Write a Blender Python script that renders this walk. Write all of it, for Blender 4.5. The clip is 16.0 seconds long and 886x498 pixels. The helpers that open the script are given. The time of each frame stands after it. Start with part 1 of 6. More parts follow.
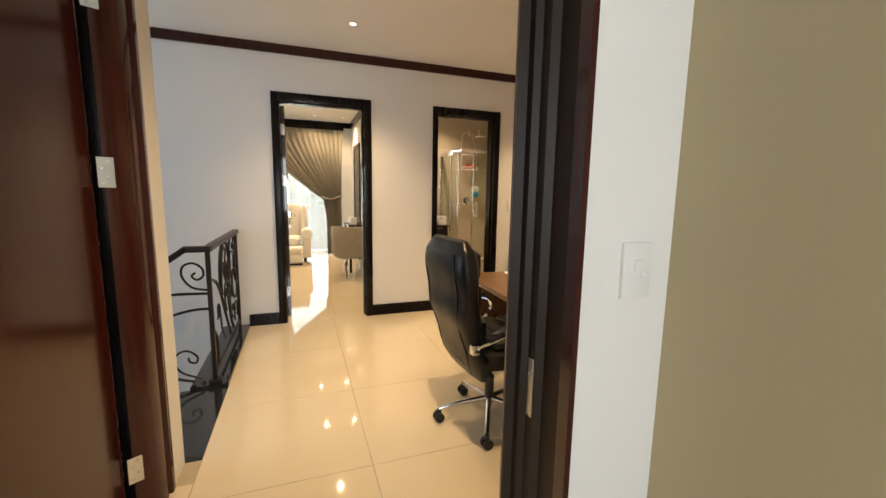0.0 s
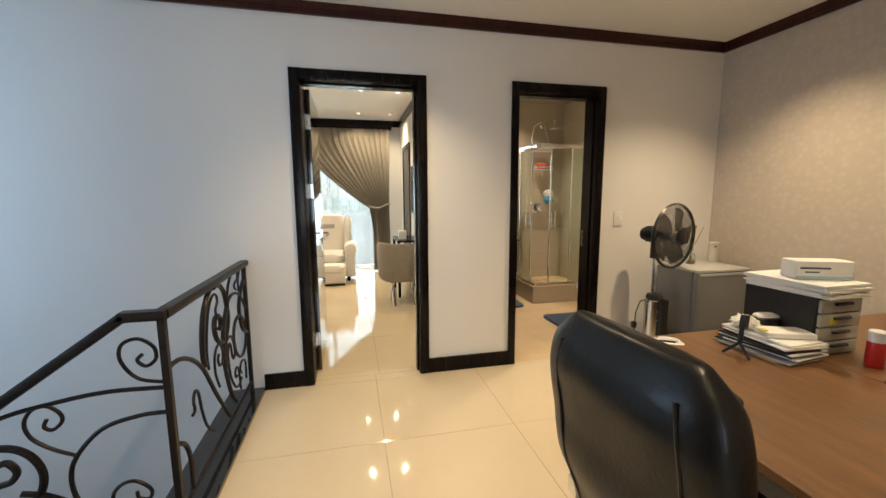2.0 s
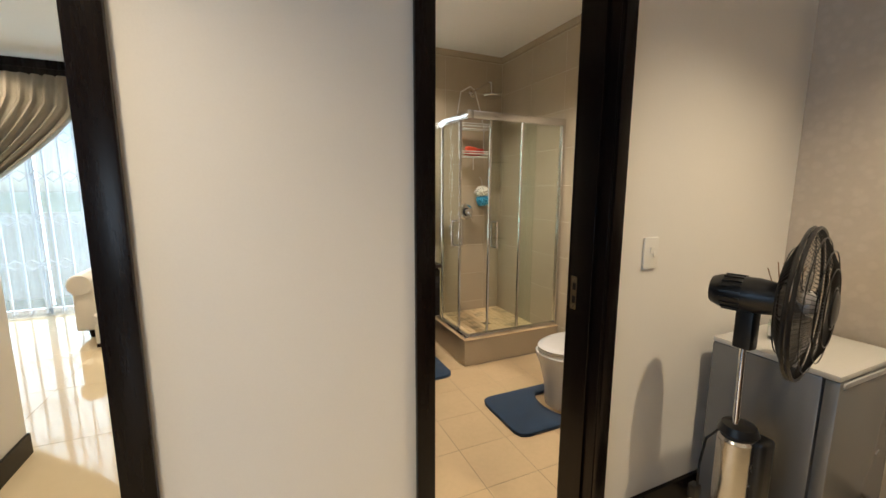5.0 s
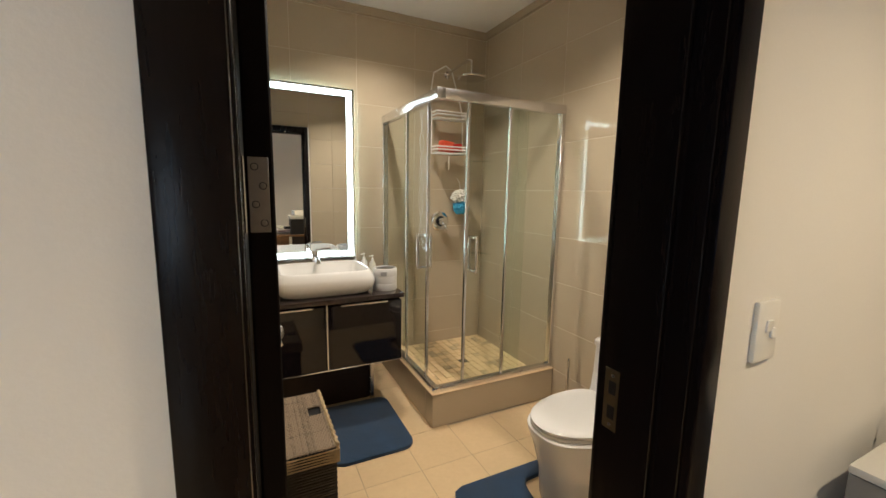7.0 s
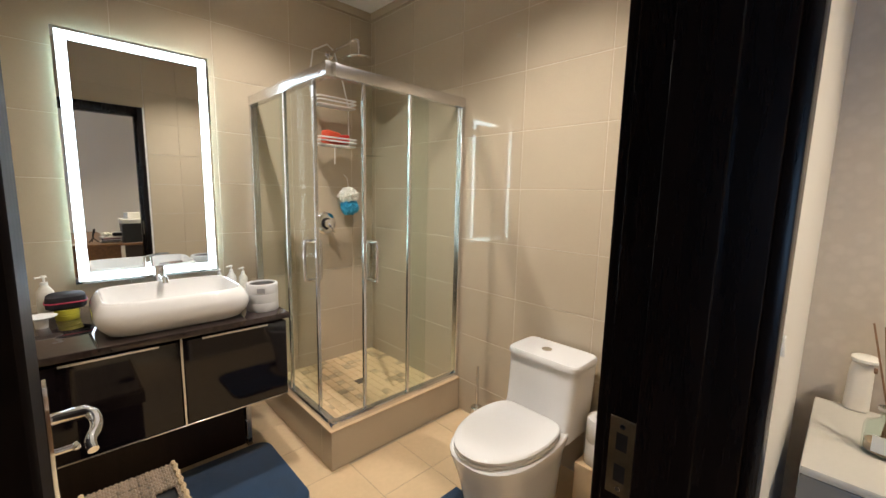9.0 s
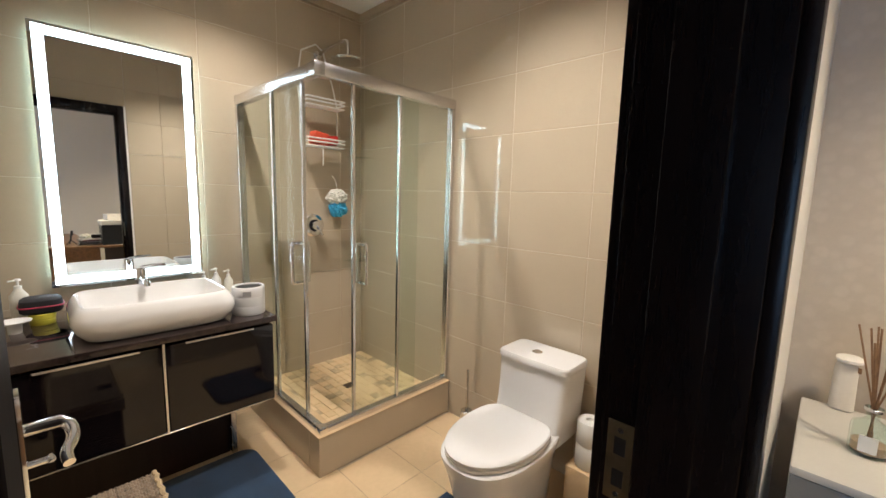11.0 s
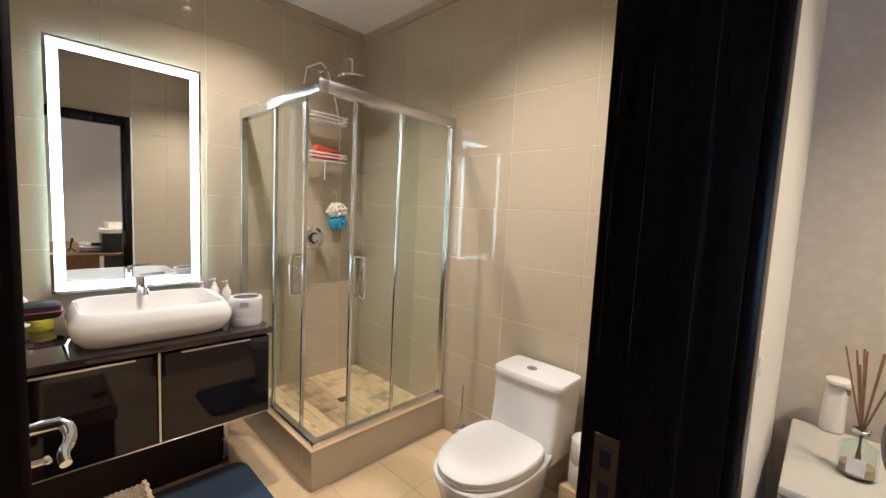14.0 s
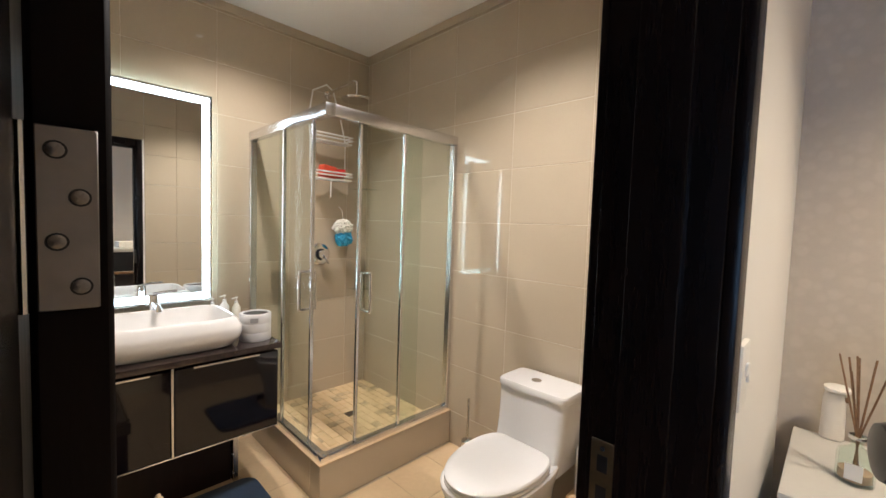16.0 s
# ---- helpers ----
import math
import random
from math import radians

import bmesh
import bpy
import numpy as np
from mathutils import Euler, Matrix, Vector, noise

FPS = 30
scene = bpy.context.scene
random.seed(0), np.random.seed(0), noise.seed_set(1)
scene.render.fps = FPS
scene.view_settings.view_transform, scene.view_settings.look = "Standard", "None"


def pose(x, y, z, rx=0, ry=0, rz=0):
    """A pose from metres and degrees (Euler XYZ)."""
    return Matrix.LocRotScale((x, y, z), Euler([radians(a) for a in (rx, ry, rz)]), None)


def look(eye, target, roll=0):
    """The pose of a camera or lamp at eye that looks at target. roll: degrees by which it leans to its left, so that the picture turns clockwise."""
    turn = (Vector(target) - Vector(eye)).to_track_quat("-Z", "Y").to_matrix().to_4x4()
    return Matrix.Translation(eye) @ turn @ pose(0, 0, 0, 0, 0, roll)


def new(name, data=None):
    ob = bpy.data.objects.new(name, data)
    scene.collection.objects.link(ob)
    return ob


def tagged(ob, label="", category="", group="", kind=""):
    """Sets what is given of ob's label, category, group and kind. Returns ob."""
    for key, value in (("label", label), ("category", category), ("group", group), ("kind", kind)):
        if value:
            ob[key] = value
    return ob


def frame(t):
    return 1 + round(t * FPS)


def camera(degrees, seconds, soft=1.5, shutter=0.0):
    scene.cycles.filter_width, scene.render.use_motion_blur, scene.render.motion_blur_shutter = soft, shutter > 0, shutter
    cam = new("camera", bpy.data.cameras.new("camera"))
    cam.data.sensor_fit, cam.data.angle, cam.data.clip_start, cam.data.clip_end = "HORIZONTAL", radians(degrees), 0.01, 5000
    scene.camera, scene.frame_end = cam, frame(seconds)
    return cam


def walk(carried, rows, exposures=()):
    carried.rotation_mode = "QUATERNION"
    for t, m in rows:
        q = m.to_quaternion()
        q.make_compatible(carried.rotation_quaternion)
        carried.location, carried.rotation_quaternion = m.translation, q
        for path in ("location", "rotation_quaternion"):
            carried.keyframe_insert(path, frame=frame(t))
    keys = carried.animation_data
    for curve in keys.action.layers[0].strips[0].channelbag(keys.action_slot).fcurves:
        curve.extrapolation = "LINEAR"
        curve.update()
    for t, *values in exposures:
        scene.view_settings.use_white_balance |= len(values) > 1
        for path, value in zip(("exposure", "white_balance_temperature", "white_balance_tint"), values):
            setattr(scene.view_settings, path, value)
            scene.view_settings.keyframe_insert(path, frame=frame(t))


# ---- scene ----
cam = camera(96.4, 16.0)
PATH = [
    (0, (0.749, 2.44, 1.247), (1.426, 4.302, 0.971), 0.9),
    (0.5, (0.79, 2.706, 1.266), (1.14, 4.652, 0.966), 0.6),
    (1, (0.796, 2.981, 1.274), (1.084, 4.936, 0.965), 0.2),
    (1.5, (0.84, 3.285, 1.293), (1.221, 5.226, 0.997), -0.6),
    (2, (0.901, 3.61, 1.314), (1.345, 5.541, 1.047), -0.3),
    (2.5, (0.98, 3.936, 1.314), (1.478, 5.854, 1.048), -0.1),
    (3, (1.101, 4.256, 1.337), (1.65, 6.161, 1.074), -0.3),
    (3.5, (1.188, 4.571, 1.355), (1.837, 6.444, 1.096), -0.6),
    (4, (1.293, 4.894, 1.345), (2.086, 6.707, 1.054), -1.0),
    (6.5, (2.128, 5.855, 1.367), (2.924, 7.665, 1.07), 1.4),
    (7, (2.115, 6.011, 1.37), (2.989, 7.787, 1.085), 1.0),
    (7.5, (2.103, 6.15, 1.379), (3.185, 7.806, 1.083), 0.7),
    (8, (2.146, 6.246, 1.359), (3.352, 7.818, 1.089), 2.0),
    (8.5, (2.156, 6.288, 1.356), (3.443, 7.794, 1.081), 2.0),
    (9, (2.163, 6.322, 1.357), (3.541, 7.746, 1.083), 1.3),
    (9.5, (2.17, 6.343, 1.351), (3.602, 7.712, 1.079), 0.5),
    (12, (2.16, 6.331, 1.354), (3.568, 7.727, 1.093), 2.2),
    (12.5, (2.16, 6.325, 1.339), (3.561, 7.718, 1.025), 2.7),
    (13, (2.157, 6.322, 1.352), (3.564, 7.713, 1.057), 3.0),
    (13.5, (2.158, 6.315, 1.351), (3.575, 7.707, 1.121), 3.0),
    (14, (2.152, 6.317, 1.354), (3.582, 7.704, 1.173), 2.8),
    (14.5, (2.151, 6.318, 1.356), (3.578, 7.712, 1.209), 2.6),
    (15, (2.14, 6.319, 1.351), (3.57, 7.712, 1.238), 2.4),
    (15.5, (2.135, 6.315, 1.349), (3.563, 7.711, 1.248), 2.2),
    (16, (2.12, 6.281, 1.365), (3.535, 7.689, 1.25), 1.9),
]
walk(cam, [(t, look(eye, target, roll)) for t, eye, target, roll in PATH],
     exposures=[(0, 0.05, 8100, 16), (0.5, 0.18, 8000, 16), (1, 0.28, 7600, 15), (1.5, 0.12, 6500, 12), (2, -0.04, 6900, 11), (2.5, -0.03, 6400, 10), (3.5, -0.12, 5950, 8), (4, -0.08, 6400, 10), (6.5, -0.05, 6350, 9), (7.5, 0.10, 6100, 10), (8, 0.22, 5900, 11), (8.5, 0.25, 5850, 11), (16, 0.31, 5750, 13)])

# ---- world and lights ----
world = bpy.data.worlds.new("world")
scene.world = world
world.use_nodes = True
wn = world.node_tree
sky = wn.nodes.new("ShaderNodeTexSky")
sky.sky_type = "NISHITA"
sky.sun_disc = False
sky.sun_elevation = radians(42)
sky.sun_rotation = radians(160)
wn.nodes["Background"].inputs["Strength"].default_value = 0.15
wn.links.new(sky.outputs["Color"], wn.nodes["Background"].inputs["Color"])


def lamp(name, kind, m, energy, color, size=0.1, size_y=None, spread=None, angle=None):
    d = bpy.data.lights.new(name, kind)
    d.energy, d.color = energy, color
    if kind == "AREA":
        d.shape = "RECTANGLE" if size_y else "DISK"
        d.size = size
        if size_y:
            d.size_y = size_y
        if spread:
            d.spread = radians(spread)
    if kind == "SUN":
        d.angle = radians(angle or 0.5)
    if kind == "SPOT":
        d.shadow_soft_size = size
        d.spot_size = radians(spread or 120)
        d.spot_blend = 1.0
    ob = new(name, d)
    ob.matrix_world = m
    return ob


# 58 degrees over the garden in front of the bedroom window
lamp("sun", "SUN", look((-6, 30, 24), (0, 10, 0)), 3.0, (1.0, 0.94, 0.86), angle=0.6)
WARM = (1.0, 0.80, 0.53)
# The last two, near y 4, are unseen and placed by assumption.
HALL_LIGHTS = [(1.18, 5.70), (3.22, 5.53), (1.2, 4.0), (3.3, 4.3)]
HALL_WATTS = [102, 122, 112, 68]
HALL_SPREAD = [112, 114, 112, 112]
# The two at x -0.6 are unseen, added in the hidden bedroom side.
BED_LIGHTS = [(1.07, 8.87), (1.06, 10.28), (1.15, 7.35), (1.53, 8.87), (1.56, 10.28), (-0.6, 8.87), (-0.6, 10.28)]
BATH_LIGHTS = [(2.90, 8.34), (3.19, 7.27)]
HALL_Z, BED_Z, BATH_Z = 2.515, 2.62, 2.635
for (x, y), watts, cone in zip(HALL_LIGHTS, HALL_WATTS, HALL_SPREAD):
    lamp("downlight_lamp", "SPOT", pose(x, y, HALL_Z - 0.02), watts, WARM, size=0.018, spread=cone)
for x, y in BED_LIGHTS:
    lamp("downlight_lamp", "SPOT", pose(x, y, BED_Z - 0.02), 48, WARM, size=0.018, spread=135)
for (x, y), watts in zip(BATH_LIGHTS, (86, 124)):
    lamp("downlight_lamp", "SPOT", pose(x, y, BATH_Z - 0.02), watts, (1.0, 0.87, 0.71), size=0.022, spread=128)
# daylight standing in the window openings
lamp("window_daylight", "AREA", look((0.0, 11.10, 1.15), (0.0, 0, 1.0)), 105, (0.70, 0.86, 1.0), size=2.9, size_y=2.2)
lamp("window_daylight", "AREA", look((-2.28, 5.35, 1.35), (3, 5.35, 1.1)), 28, (0.42, 0.67, 1.0), size=1.3, size_y=1.8)
lamp("window_daylight", "AREA", look((0.6, 0.72, 1.4), (0.9, 4, 1.2)), 34, (0.60, 0.79, 1.0), size=1.2, size_y=1.2)


# ---- materials ----
def mat(name, col, rough=0.5, metal=0.0, var=0.10, scale=6.0, grain=80.0, bump=0.0, coat=0.0, trans=0.0, ior=1.45, stretch=(1, 1, 1), emit=0.0, island=0.0, alpha=1.0, rvar=0.15, sheen=0.0):
    m = bpy.data.materials.new(name)
    m.use_nodes = True
    t = m.node_tree
    p = t.nodes["Principled BSDF"]
    p.inputs["Metallic"].default_value = metal
    p.inputs["IOR"].default_value = ior
    p.inputs["Coat Weight"].default_value = coat
    p.inputs["Coat Roughness"].default_value = 0.04
    p.inputs["Transmission Weight"].default_value = trans
    p.inputs["Alpha"].default_value = alpha
    p.inputs["Sheen Weight"].default_value = sheen
    geo = t.nodes.new("ShaderNodeNewGeometry")
    mp = t.nodes.new("ShaderNodeMapping")
    mp.inputs["Scale"].default_value = stretch
    t.links.new(geo.outputs["Position"], mp.inputs["Vector"])
    big = t.nodes.new("ShaderNodeTexNoise")
    big.inputs["Scale"].default_value = scale
    big.inputs["Detail"].default_value = 5
    small = t.nodes.new("ShaderNodeTexNoise")
    small.inputs["Scale"].default_value = grain
    small.inputs["Detail"].default_value = 3
    for n in (big, small):
        t.links.new(mp.outputs["Vector"], n.inputs["Vector"])
    mix = t.nodes.new("ShaderNodeMath")
    mix.operation = "MULTIPLY_ADD"
    mix.inputs[1].default_value = 0.35
    t.links.new(small.outputs["Fac"], mix.inputs[0])
    sc = t.nodes.new("ShaderNodeMath")
    sc.operation = "MULTIPLY"
    sc.inputs[1].default_value = 0.65
    t.links.new(big.outputs["Fac"], sc.inputs[0])
    t.links.new(sc.outputs[0], mix.inputs[2])
    fac = mix.outputs[0]
    if island:
        info = t.nodes.new("ShaderNodeObjectInfo")
        add = t.nodes.new("ShaderNodeMath")
        add.operation = "MULTIPLY_ADD"
        add.inputs[1].default_value = island
        t.links.new(info.outputs["Random"], add.inputs[0])
        t.links.new(fac, add.inputs[2])
        fac = add.outputs[0]
    ramp = t.nodes.new("ShaderNodeValToRGB")
    lo = [max(0, c * (1 - var)) for c in col]
    hi = [min(1, c * (1 + var)) for c in col]
    ramp.color_ramp.elements[0].position = 0.28
    ramp.color_ramp.elements[1].position = 0.72
    ramp.color_ramp.elements[0].color = (*lo, 1)
    ramp.color_ramp.elements[1].color = (*hi, 1)
    t.links.new(fac, ramp.inputs["Fac"])
    t.links.new(ramp.outputs["Color"], p.inputs["Base Color"])
    rr = t.nodes.new("ShaderNodeMapRange")
    rr.inputs["To Min"].default_value = max(0.0, rough * (1 - rvar))
    rr.inputs["To Max"].default_value = min(1.0, rough * (1 + rvar))
    t.links.new(big.outputs["Fac"], rr.inputs["Value"])
    t.links.new(rr.outputs["Result"], p.inputs["Roughness"])
    if bump:
        b = t.nodes.new("ShaderNodeBump")
        b.inputs["Strength"].default_value = bump
        b.inputs["Distance"].default_value = 0.002
        t.links.new(small.outputs["Fac"], b.inputs["Height"])
        t.links.new(b.outputs["Normal"], p.inputs["Normal"])
    if emit:
        p.inputs["Emission Color"].default_value = (*col, 1)
        p.inputs["Emission Strength"].default_value = emit
    return m


def glass(name, tint=(0.93, 0.97, 0.95), gloss=0.08, rim=0.9):
    # thin pane: clear with a mirror-like film
    m = bpy.data.materials.new(name)
    m.use_nodes = True
    t = m.node_tree
    t.nodes.remove(t.nodes["Principled BSDF"])
    out = t.nodes["Material Output"]
    tr = t.nodes.new("ShaderNodeBsdfTransparent")
    tr.inputs["Color"].default_value = (*tint, 1)
    gl = t.nodes.new("ShaderNodeBsdfGlossy")
    gl.inputs["Roughness"].default_value = 0.02
    lw = t.nodes.new("ShaderNodeLayerWeight")
    pw = t.nodes.new("ShaderNodeMath")
    pw.operation = "POWER"
    pw.inputs[1].default_value = 5.0
    t.links.new(lw.outputs["Facing"], pw.inputs[0])
    fr = t.nodes.new("ShaderNodeMath")
    fr.operation = "MULTIPLY_ADD"
    fr.inputs[1].default_value = rim
    fr.inputs[2].default_value = gloss * 0.5
    t.links.new(pw.outputs[0], fr.inputs[0])
    mx = t.nodes.new("ShaderNodeMixShader")
    t.links.new(fr.outputs[0], mx.inputs["Fac"])
    t.links.new(tr.outputs[0], mx.inputs[1])
    t.links.new(gl.outputs[0], mx.inputs[2])
    t.links.new(mx.outputs[0], out.inputs["Surface"])
    return m


def cloth(name, col, see=0.3, glow=0.5, scale=40):
    # woven cloth that lets light through
    m = bpy.data.materials.new(name)
    m.use_nodes = True
    t = m.node_tree
    t.nodes.remove(t.nodes["Principled BSDF"])
    out = t.nodes["Material Output"]
    df = t.nodes.new("ShaderNodeBsdfDiffuse")
    tl = t.nodes.new("ShaderNodeBsdfTranslucent")
    tr = t.nodes.new("ShaderNodeBsdfTransparent")
    nz = t.nodes.new("ShaderNodeTexNoise")
    nz.inputs["Scale"].default_value = scale
    rp = t.nodes.new("ShaderNodeValToRGB")
    rp.color_ramp.elements[0].color = (*[c * 0.85 for c in col], 1)
    rp.color_ramp.elements[1].color = (*[min(1, c * 1.12) for c in col], 1)
    t.links.new(nz.outputs["Fac"], rp.inputs["Fac"])
    t.links.new(rp.outputs["Color"], df.inputs["Color"])
    t.links.new(rp.outputs["Color"], tl.inputs["Color"])
    a = t.nodes.new("ShaderNodeMixShader")
    a.inputs["Fac"].default_value = glow
    t.links.new(df.outputs[0], a.inputs[1])
    t.links.new(tl.outputs[0], a.inputs[2])
    b = t.nodes.new("ShaderNodeMixShader")
    b.inputs["Fac"].default_value = see
    t.links.new(a.outputs[0], b.inputs[1])
    t.links.new(tr.outputs[0], b.inputs[2])
    t.links.new(b.outputs[0], out.inputs["Surface"])
    return m


WALL = mat("white_wall_paint", (0.80, 0.78, 0.75), 0.6, var=0.025, scale=1.5, grain=240, bump=0.10)
CEIL = mat("ceiling_paint", (0.82, 0.80, 0.76), 0.75, var=0.02, scale=1.2, grain=200, bump=0.05)
PAPER = mat("damask_wallpaper", (0.56, 0.49, 0.41), 0.55, var=0.05, scale=14, grain=60, bump=0.25)
# pressed damask motif: rounded cells in offset rows, slightly paler and smoother
pt = PAPER.node_tree
pv = pt.nodes.new("ShaderNodeTexVoronoi")
pv.inputs["Scale"].default_value = 24.0
pv.inputs["Randomness"].default_value = 0.85
pg = pt.nodes.new("ShaderNodeNewGeometry")
pt.links.new(pg.outputs["Position"], pv.inputs["Vector"])
pr = pt.nodes.new("ShaderNodeValToRGB")
pr.color_ramp.elements[0].position, pr.color_ramp.elements[1].position = 0.30, 0.52
pr.color_ramp.elements[0].color, pr.color_ramp.elements[1].color = (1.0, 1.0, 1.0, 1), (0.94, 0.935, 0.925, 1)
pt.links.new(pv.outputs["Distance"], pr.inputs["Fac"])
pp = pt.nodes["Principled BSDF"]
pc = pp.inputs["Base Color"].links[0].from_socket
pm = pt.nodes.new("ShaderNodeMixRGB")
pm.blend_type = "MULTIPLY"
pm.inputs["Fac"].default_value = 1.0
pt.links.new(pc, pm.inputs["Color1"])
pt.links.new(pr.outputs["Color"], pm.inputs["Color2"])
pt.links.new(pm.outputs["Color"], pp.inputs["Base Color"])
CREAM_TILE = mat("cream_porcelain", (0.68, 0.567, 0.395), 0.05, var=0.03, scale=2.5, grain=18, island=0.12, coat=0.3)
GROUT = mat("sand_grout", (0.40, 0.32, 0.22), 0.85, var=0.12, scale=9)
BATH_FLOOR = mat("tan_floor_tile", (0.645, 0.48, 0.29), 0.16, var=0.06, scale=5, grain=40, island=0.15)
BATH_TILE = mat("taupe_wall_tile", (0.475, 0.40, 0.295), 0.018, var=0.035, scale=4, grain=120, island=0.14, ior=1.58)
BATH_GROUT = mat("pale_grout", (0.61, 0.54, 0.42), 0.8, var=0.08)
PEBBLE = mat("mottled_mosaic", (0.40, 0.30, 0.17), 0.30, var=0.75, scale=9, grain=55, island=0.9)
FRAME = mat("dark_stained_wood", (0.007, 0.0045, 0.004), 0.24, var=0.35, scale=5, grain=50, stretch=(6, 6, 0.6), ior=1.27, bump=0.06)
LEAF_DARK = mat("dark_satin_leaf", (0.007, 0.005, 0.005), 0.5, var=0.35, scale=5, grain=50, stretch=(6, 6, 0.6), ior=1.15, bump=0.06)
MAHOG = mat("mahogany_gloss", (0.046, 0.010, 0.007), 0.13, var=0.40, scale=4, grain=45, stretch=(7, 7, 0.5), ior=1.42, bump=0.02)
POST = mat("dark_walnut_post", (0.020, 0.011, 0.008), 0.42, var=0.35, scale=4, grain=45, stretch=(7, 7, 0.5), ior=1.35, bump=0.03)
LACQUER = mat("mirror_gloss_lacquer", (0.013, 0.009, 0.008), 0.07, var=0.3, scale=4, grain=45, stretch=(7, 7, 0.5), ior=1.55, coat=0.5)
GRANITE = mat("black_granite", (0.018, 0.018, 0.019), 0.10, var=0.5, scale=30, grain=220, coat=0.3)
IRON = mat("dark_iron", (0.035, 0.026, 0.022), 0.38, metal=0.6, var=0.35, scale=25, bump=0.2)
DESK = mat("walnut_laminate", (0.165, 0.084, 0.036), 0.32, var=0.36, scale=4, grain=30, stretch=(9, 0.9, 9), bump=0.05)
DESK_DARK = mat("dark_desk_panel", (0.030, 0.020, 0.016), 0.4, var=0.2)
LEATHER = mat("black_leather", (0.006, 0.006, 0.0062), 0.34, var=0.35, scale=9, grain=90, bump=0.35, ior=1.38, coat=0.04, rvar=0.4)
CHROME = mat("chrome", (0.82, 0.82, 0.84), 0.07, metal=1.0, var=0.03)
HINGE = mat("dull_hinge_steel", (0.27, 0.25, 0.235), 0.45, metal=1.0, var=0.15, scale=30)
STEEL = mat("brushed_steel", (0.58, 0.57, 0.56), 0.26, metal=1.0, var=0.08, scale=30)
ALU = mat("satin_aluminium", (0.72, 0.72, 0.74), 0.22, metal=1.0, var=0.05)
BRASS = mat("aged_brass", (0.26, 0.21, 0.14), 0.35, metal=1.0, var=0.2, scale=30)
BLACKP = mat("black_plastic", (0.014, 0.014, 0.015), 0.32, var=0.2, scale=20)
WHITEP = mat("white_plastic", (0.78, 0.77, 0.74), 0.35, var=0.03)
PORCELAIN = mat("white_ceramic", (0.74, 0.73, 0.715), 0.06, var=0.012, scale=2, coat=0.4)
GREYP = mat("silver_grey_paint", (0.215, 0.215, 0.215), 0.26, metal=0.35, var=0.05, scale=3, grain=180, bump=0.05)
WHITE_LEATHER = mat("white_leather", (0.80, 0.76, 0.70), 0.42, var=0.04, scale=5, grain=140, bump=0.2)
TAUPE = mat("taupe_velvet", (0.30, 0.26, 0.21), 0.75, var=0.12, scale=12, grain=180, bump=0.2, sheen=0.3)
BLUE_RUG = mat("navy_pile", (0.012, 0.038, 0.085), 0.95, var=0.45, scale=9, grain=320, bump=0.9, sheen=0.3)
WICKER = mat("seagrass_weave", (0.30, 0.225, 0.13), 0.7, var=0.6, scale=30, grain=160, bump=0.5, island=0.3)
WICKER_GREY = mat("grey_brown_weave", (0.15, 0.113, 0.078), 0.6, var=0.85, scale=55, grain=220, bump=0.6, island=0.5)
WICKER_DARK = mat("dark_weave", (0.045, 0.036, 0.028), 0.6, var=0.5, scale=30, grain=160, bump=0.5)
VANITY = mat("gloss_espresso", (0.007, 0.005, 0.006), 0.06, var=0.2, scale=4, ior=1.40, coat=0.25)
PAPERW = mat("white_paper", (0.76, 0.75, 0.72), 0.7, var=0.04, scale=12)
RED = mat("red_plastic", (0.50, 0.025, 0.018), 0.35, var=0.1)
ORANGE = mat("coral_plastic", (0.62, 0.08, 0.035), 0.4, var=0.12)
YELLOW = mat("yellow_label", (0.62, 0.56, 0.05), 0.5, var=0.08)
PINK = mat("crimson_band", (0.38, 0.03, 0.07), 0.4)
BLUEP = mat("sky_blue_mesh", (0.05, 0.33, 0.55), 0.7, var=0.25, scale=60, bump=0.6)
PALEP = mat("cream_mesh", (0.72, 0.70, 0.62), 0.7, var=0.1, scale=60, bump=0.6)
GREYT = mat("mid_grey_plastic", (0.36, 0.36, 0.37), 0.35, var=0.08)
SMOKE = mat("smoky_drawer_plastic", (0.34, 0.335, 0.29), 0.3, var=0.15, scale=14)
REED = mat("dyed_reed", (0.23, 0.13, 0.07), 0.7, var=0.3, scale=40)
OIL = mat("amber_oil", (0.42, 0.27, 0.18), 0.08, var=0.06, coat=0.4)
CURTAIN = cloth("taupe_drape", (0.36, 0.33, 0.285), 0.0, 0.12, 60)
SHEER = cloth("white_sheer", (0.86, 0.90, 0.93), 0.80, 0.65, 90)
PANE = glass("clear_glass")
SHOWER_GLASS = glass("shower_glass", (0.935, 0.965, 0.945), 0.008, 0.07)
MIRROR = mat("mirror_silver", (0.86, 0.88, 0.87), 0.012, metal=1.0, var=0.004)
LED = mat("led_band", (0.82, 0.96, 1.0), 0.5, emit=7.0, var=0.0)
LED_BACK = mat("led_back_strip", (0.74, 1.0, 0.95), 0.5, emit=11.0, var=0.0)
BULB = mat("downlight_lens", (1.0, 0.90, 0.72), 0.4, emit=7.0, var=0.0)
SCREEN = mat("black_screen", (0.010, 0.011, 0.012), 0.08, var=0.05, coat=0.3)
GRASS = mat("garden_green", (0.09, 0.16, 0.045), 0.9, var=0.4, scale=1.5, grain=30)
BRICKW = mat("garden_wall_plaster", (0.62, 0.58, 0.50), 0.8, var=0.1)
WHITE_METAL = mat("white_enamel", (0.55, 0.58, 0.61), 0.4, var=0.03)


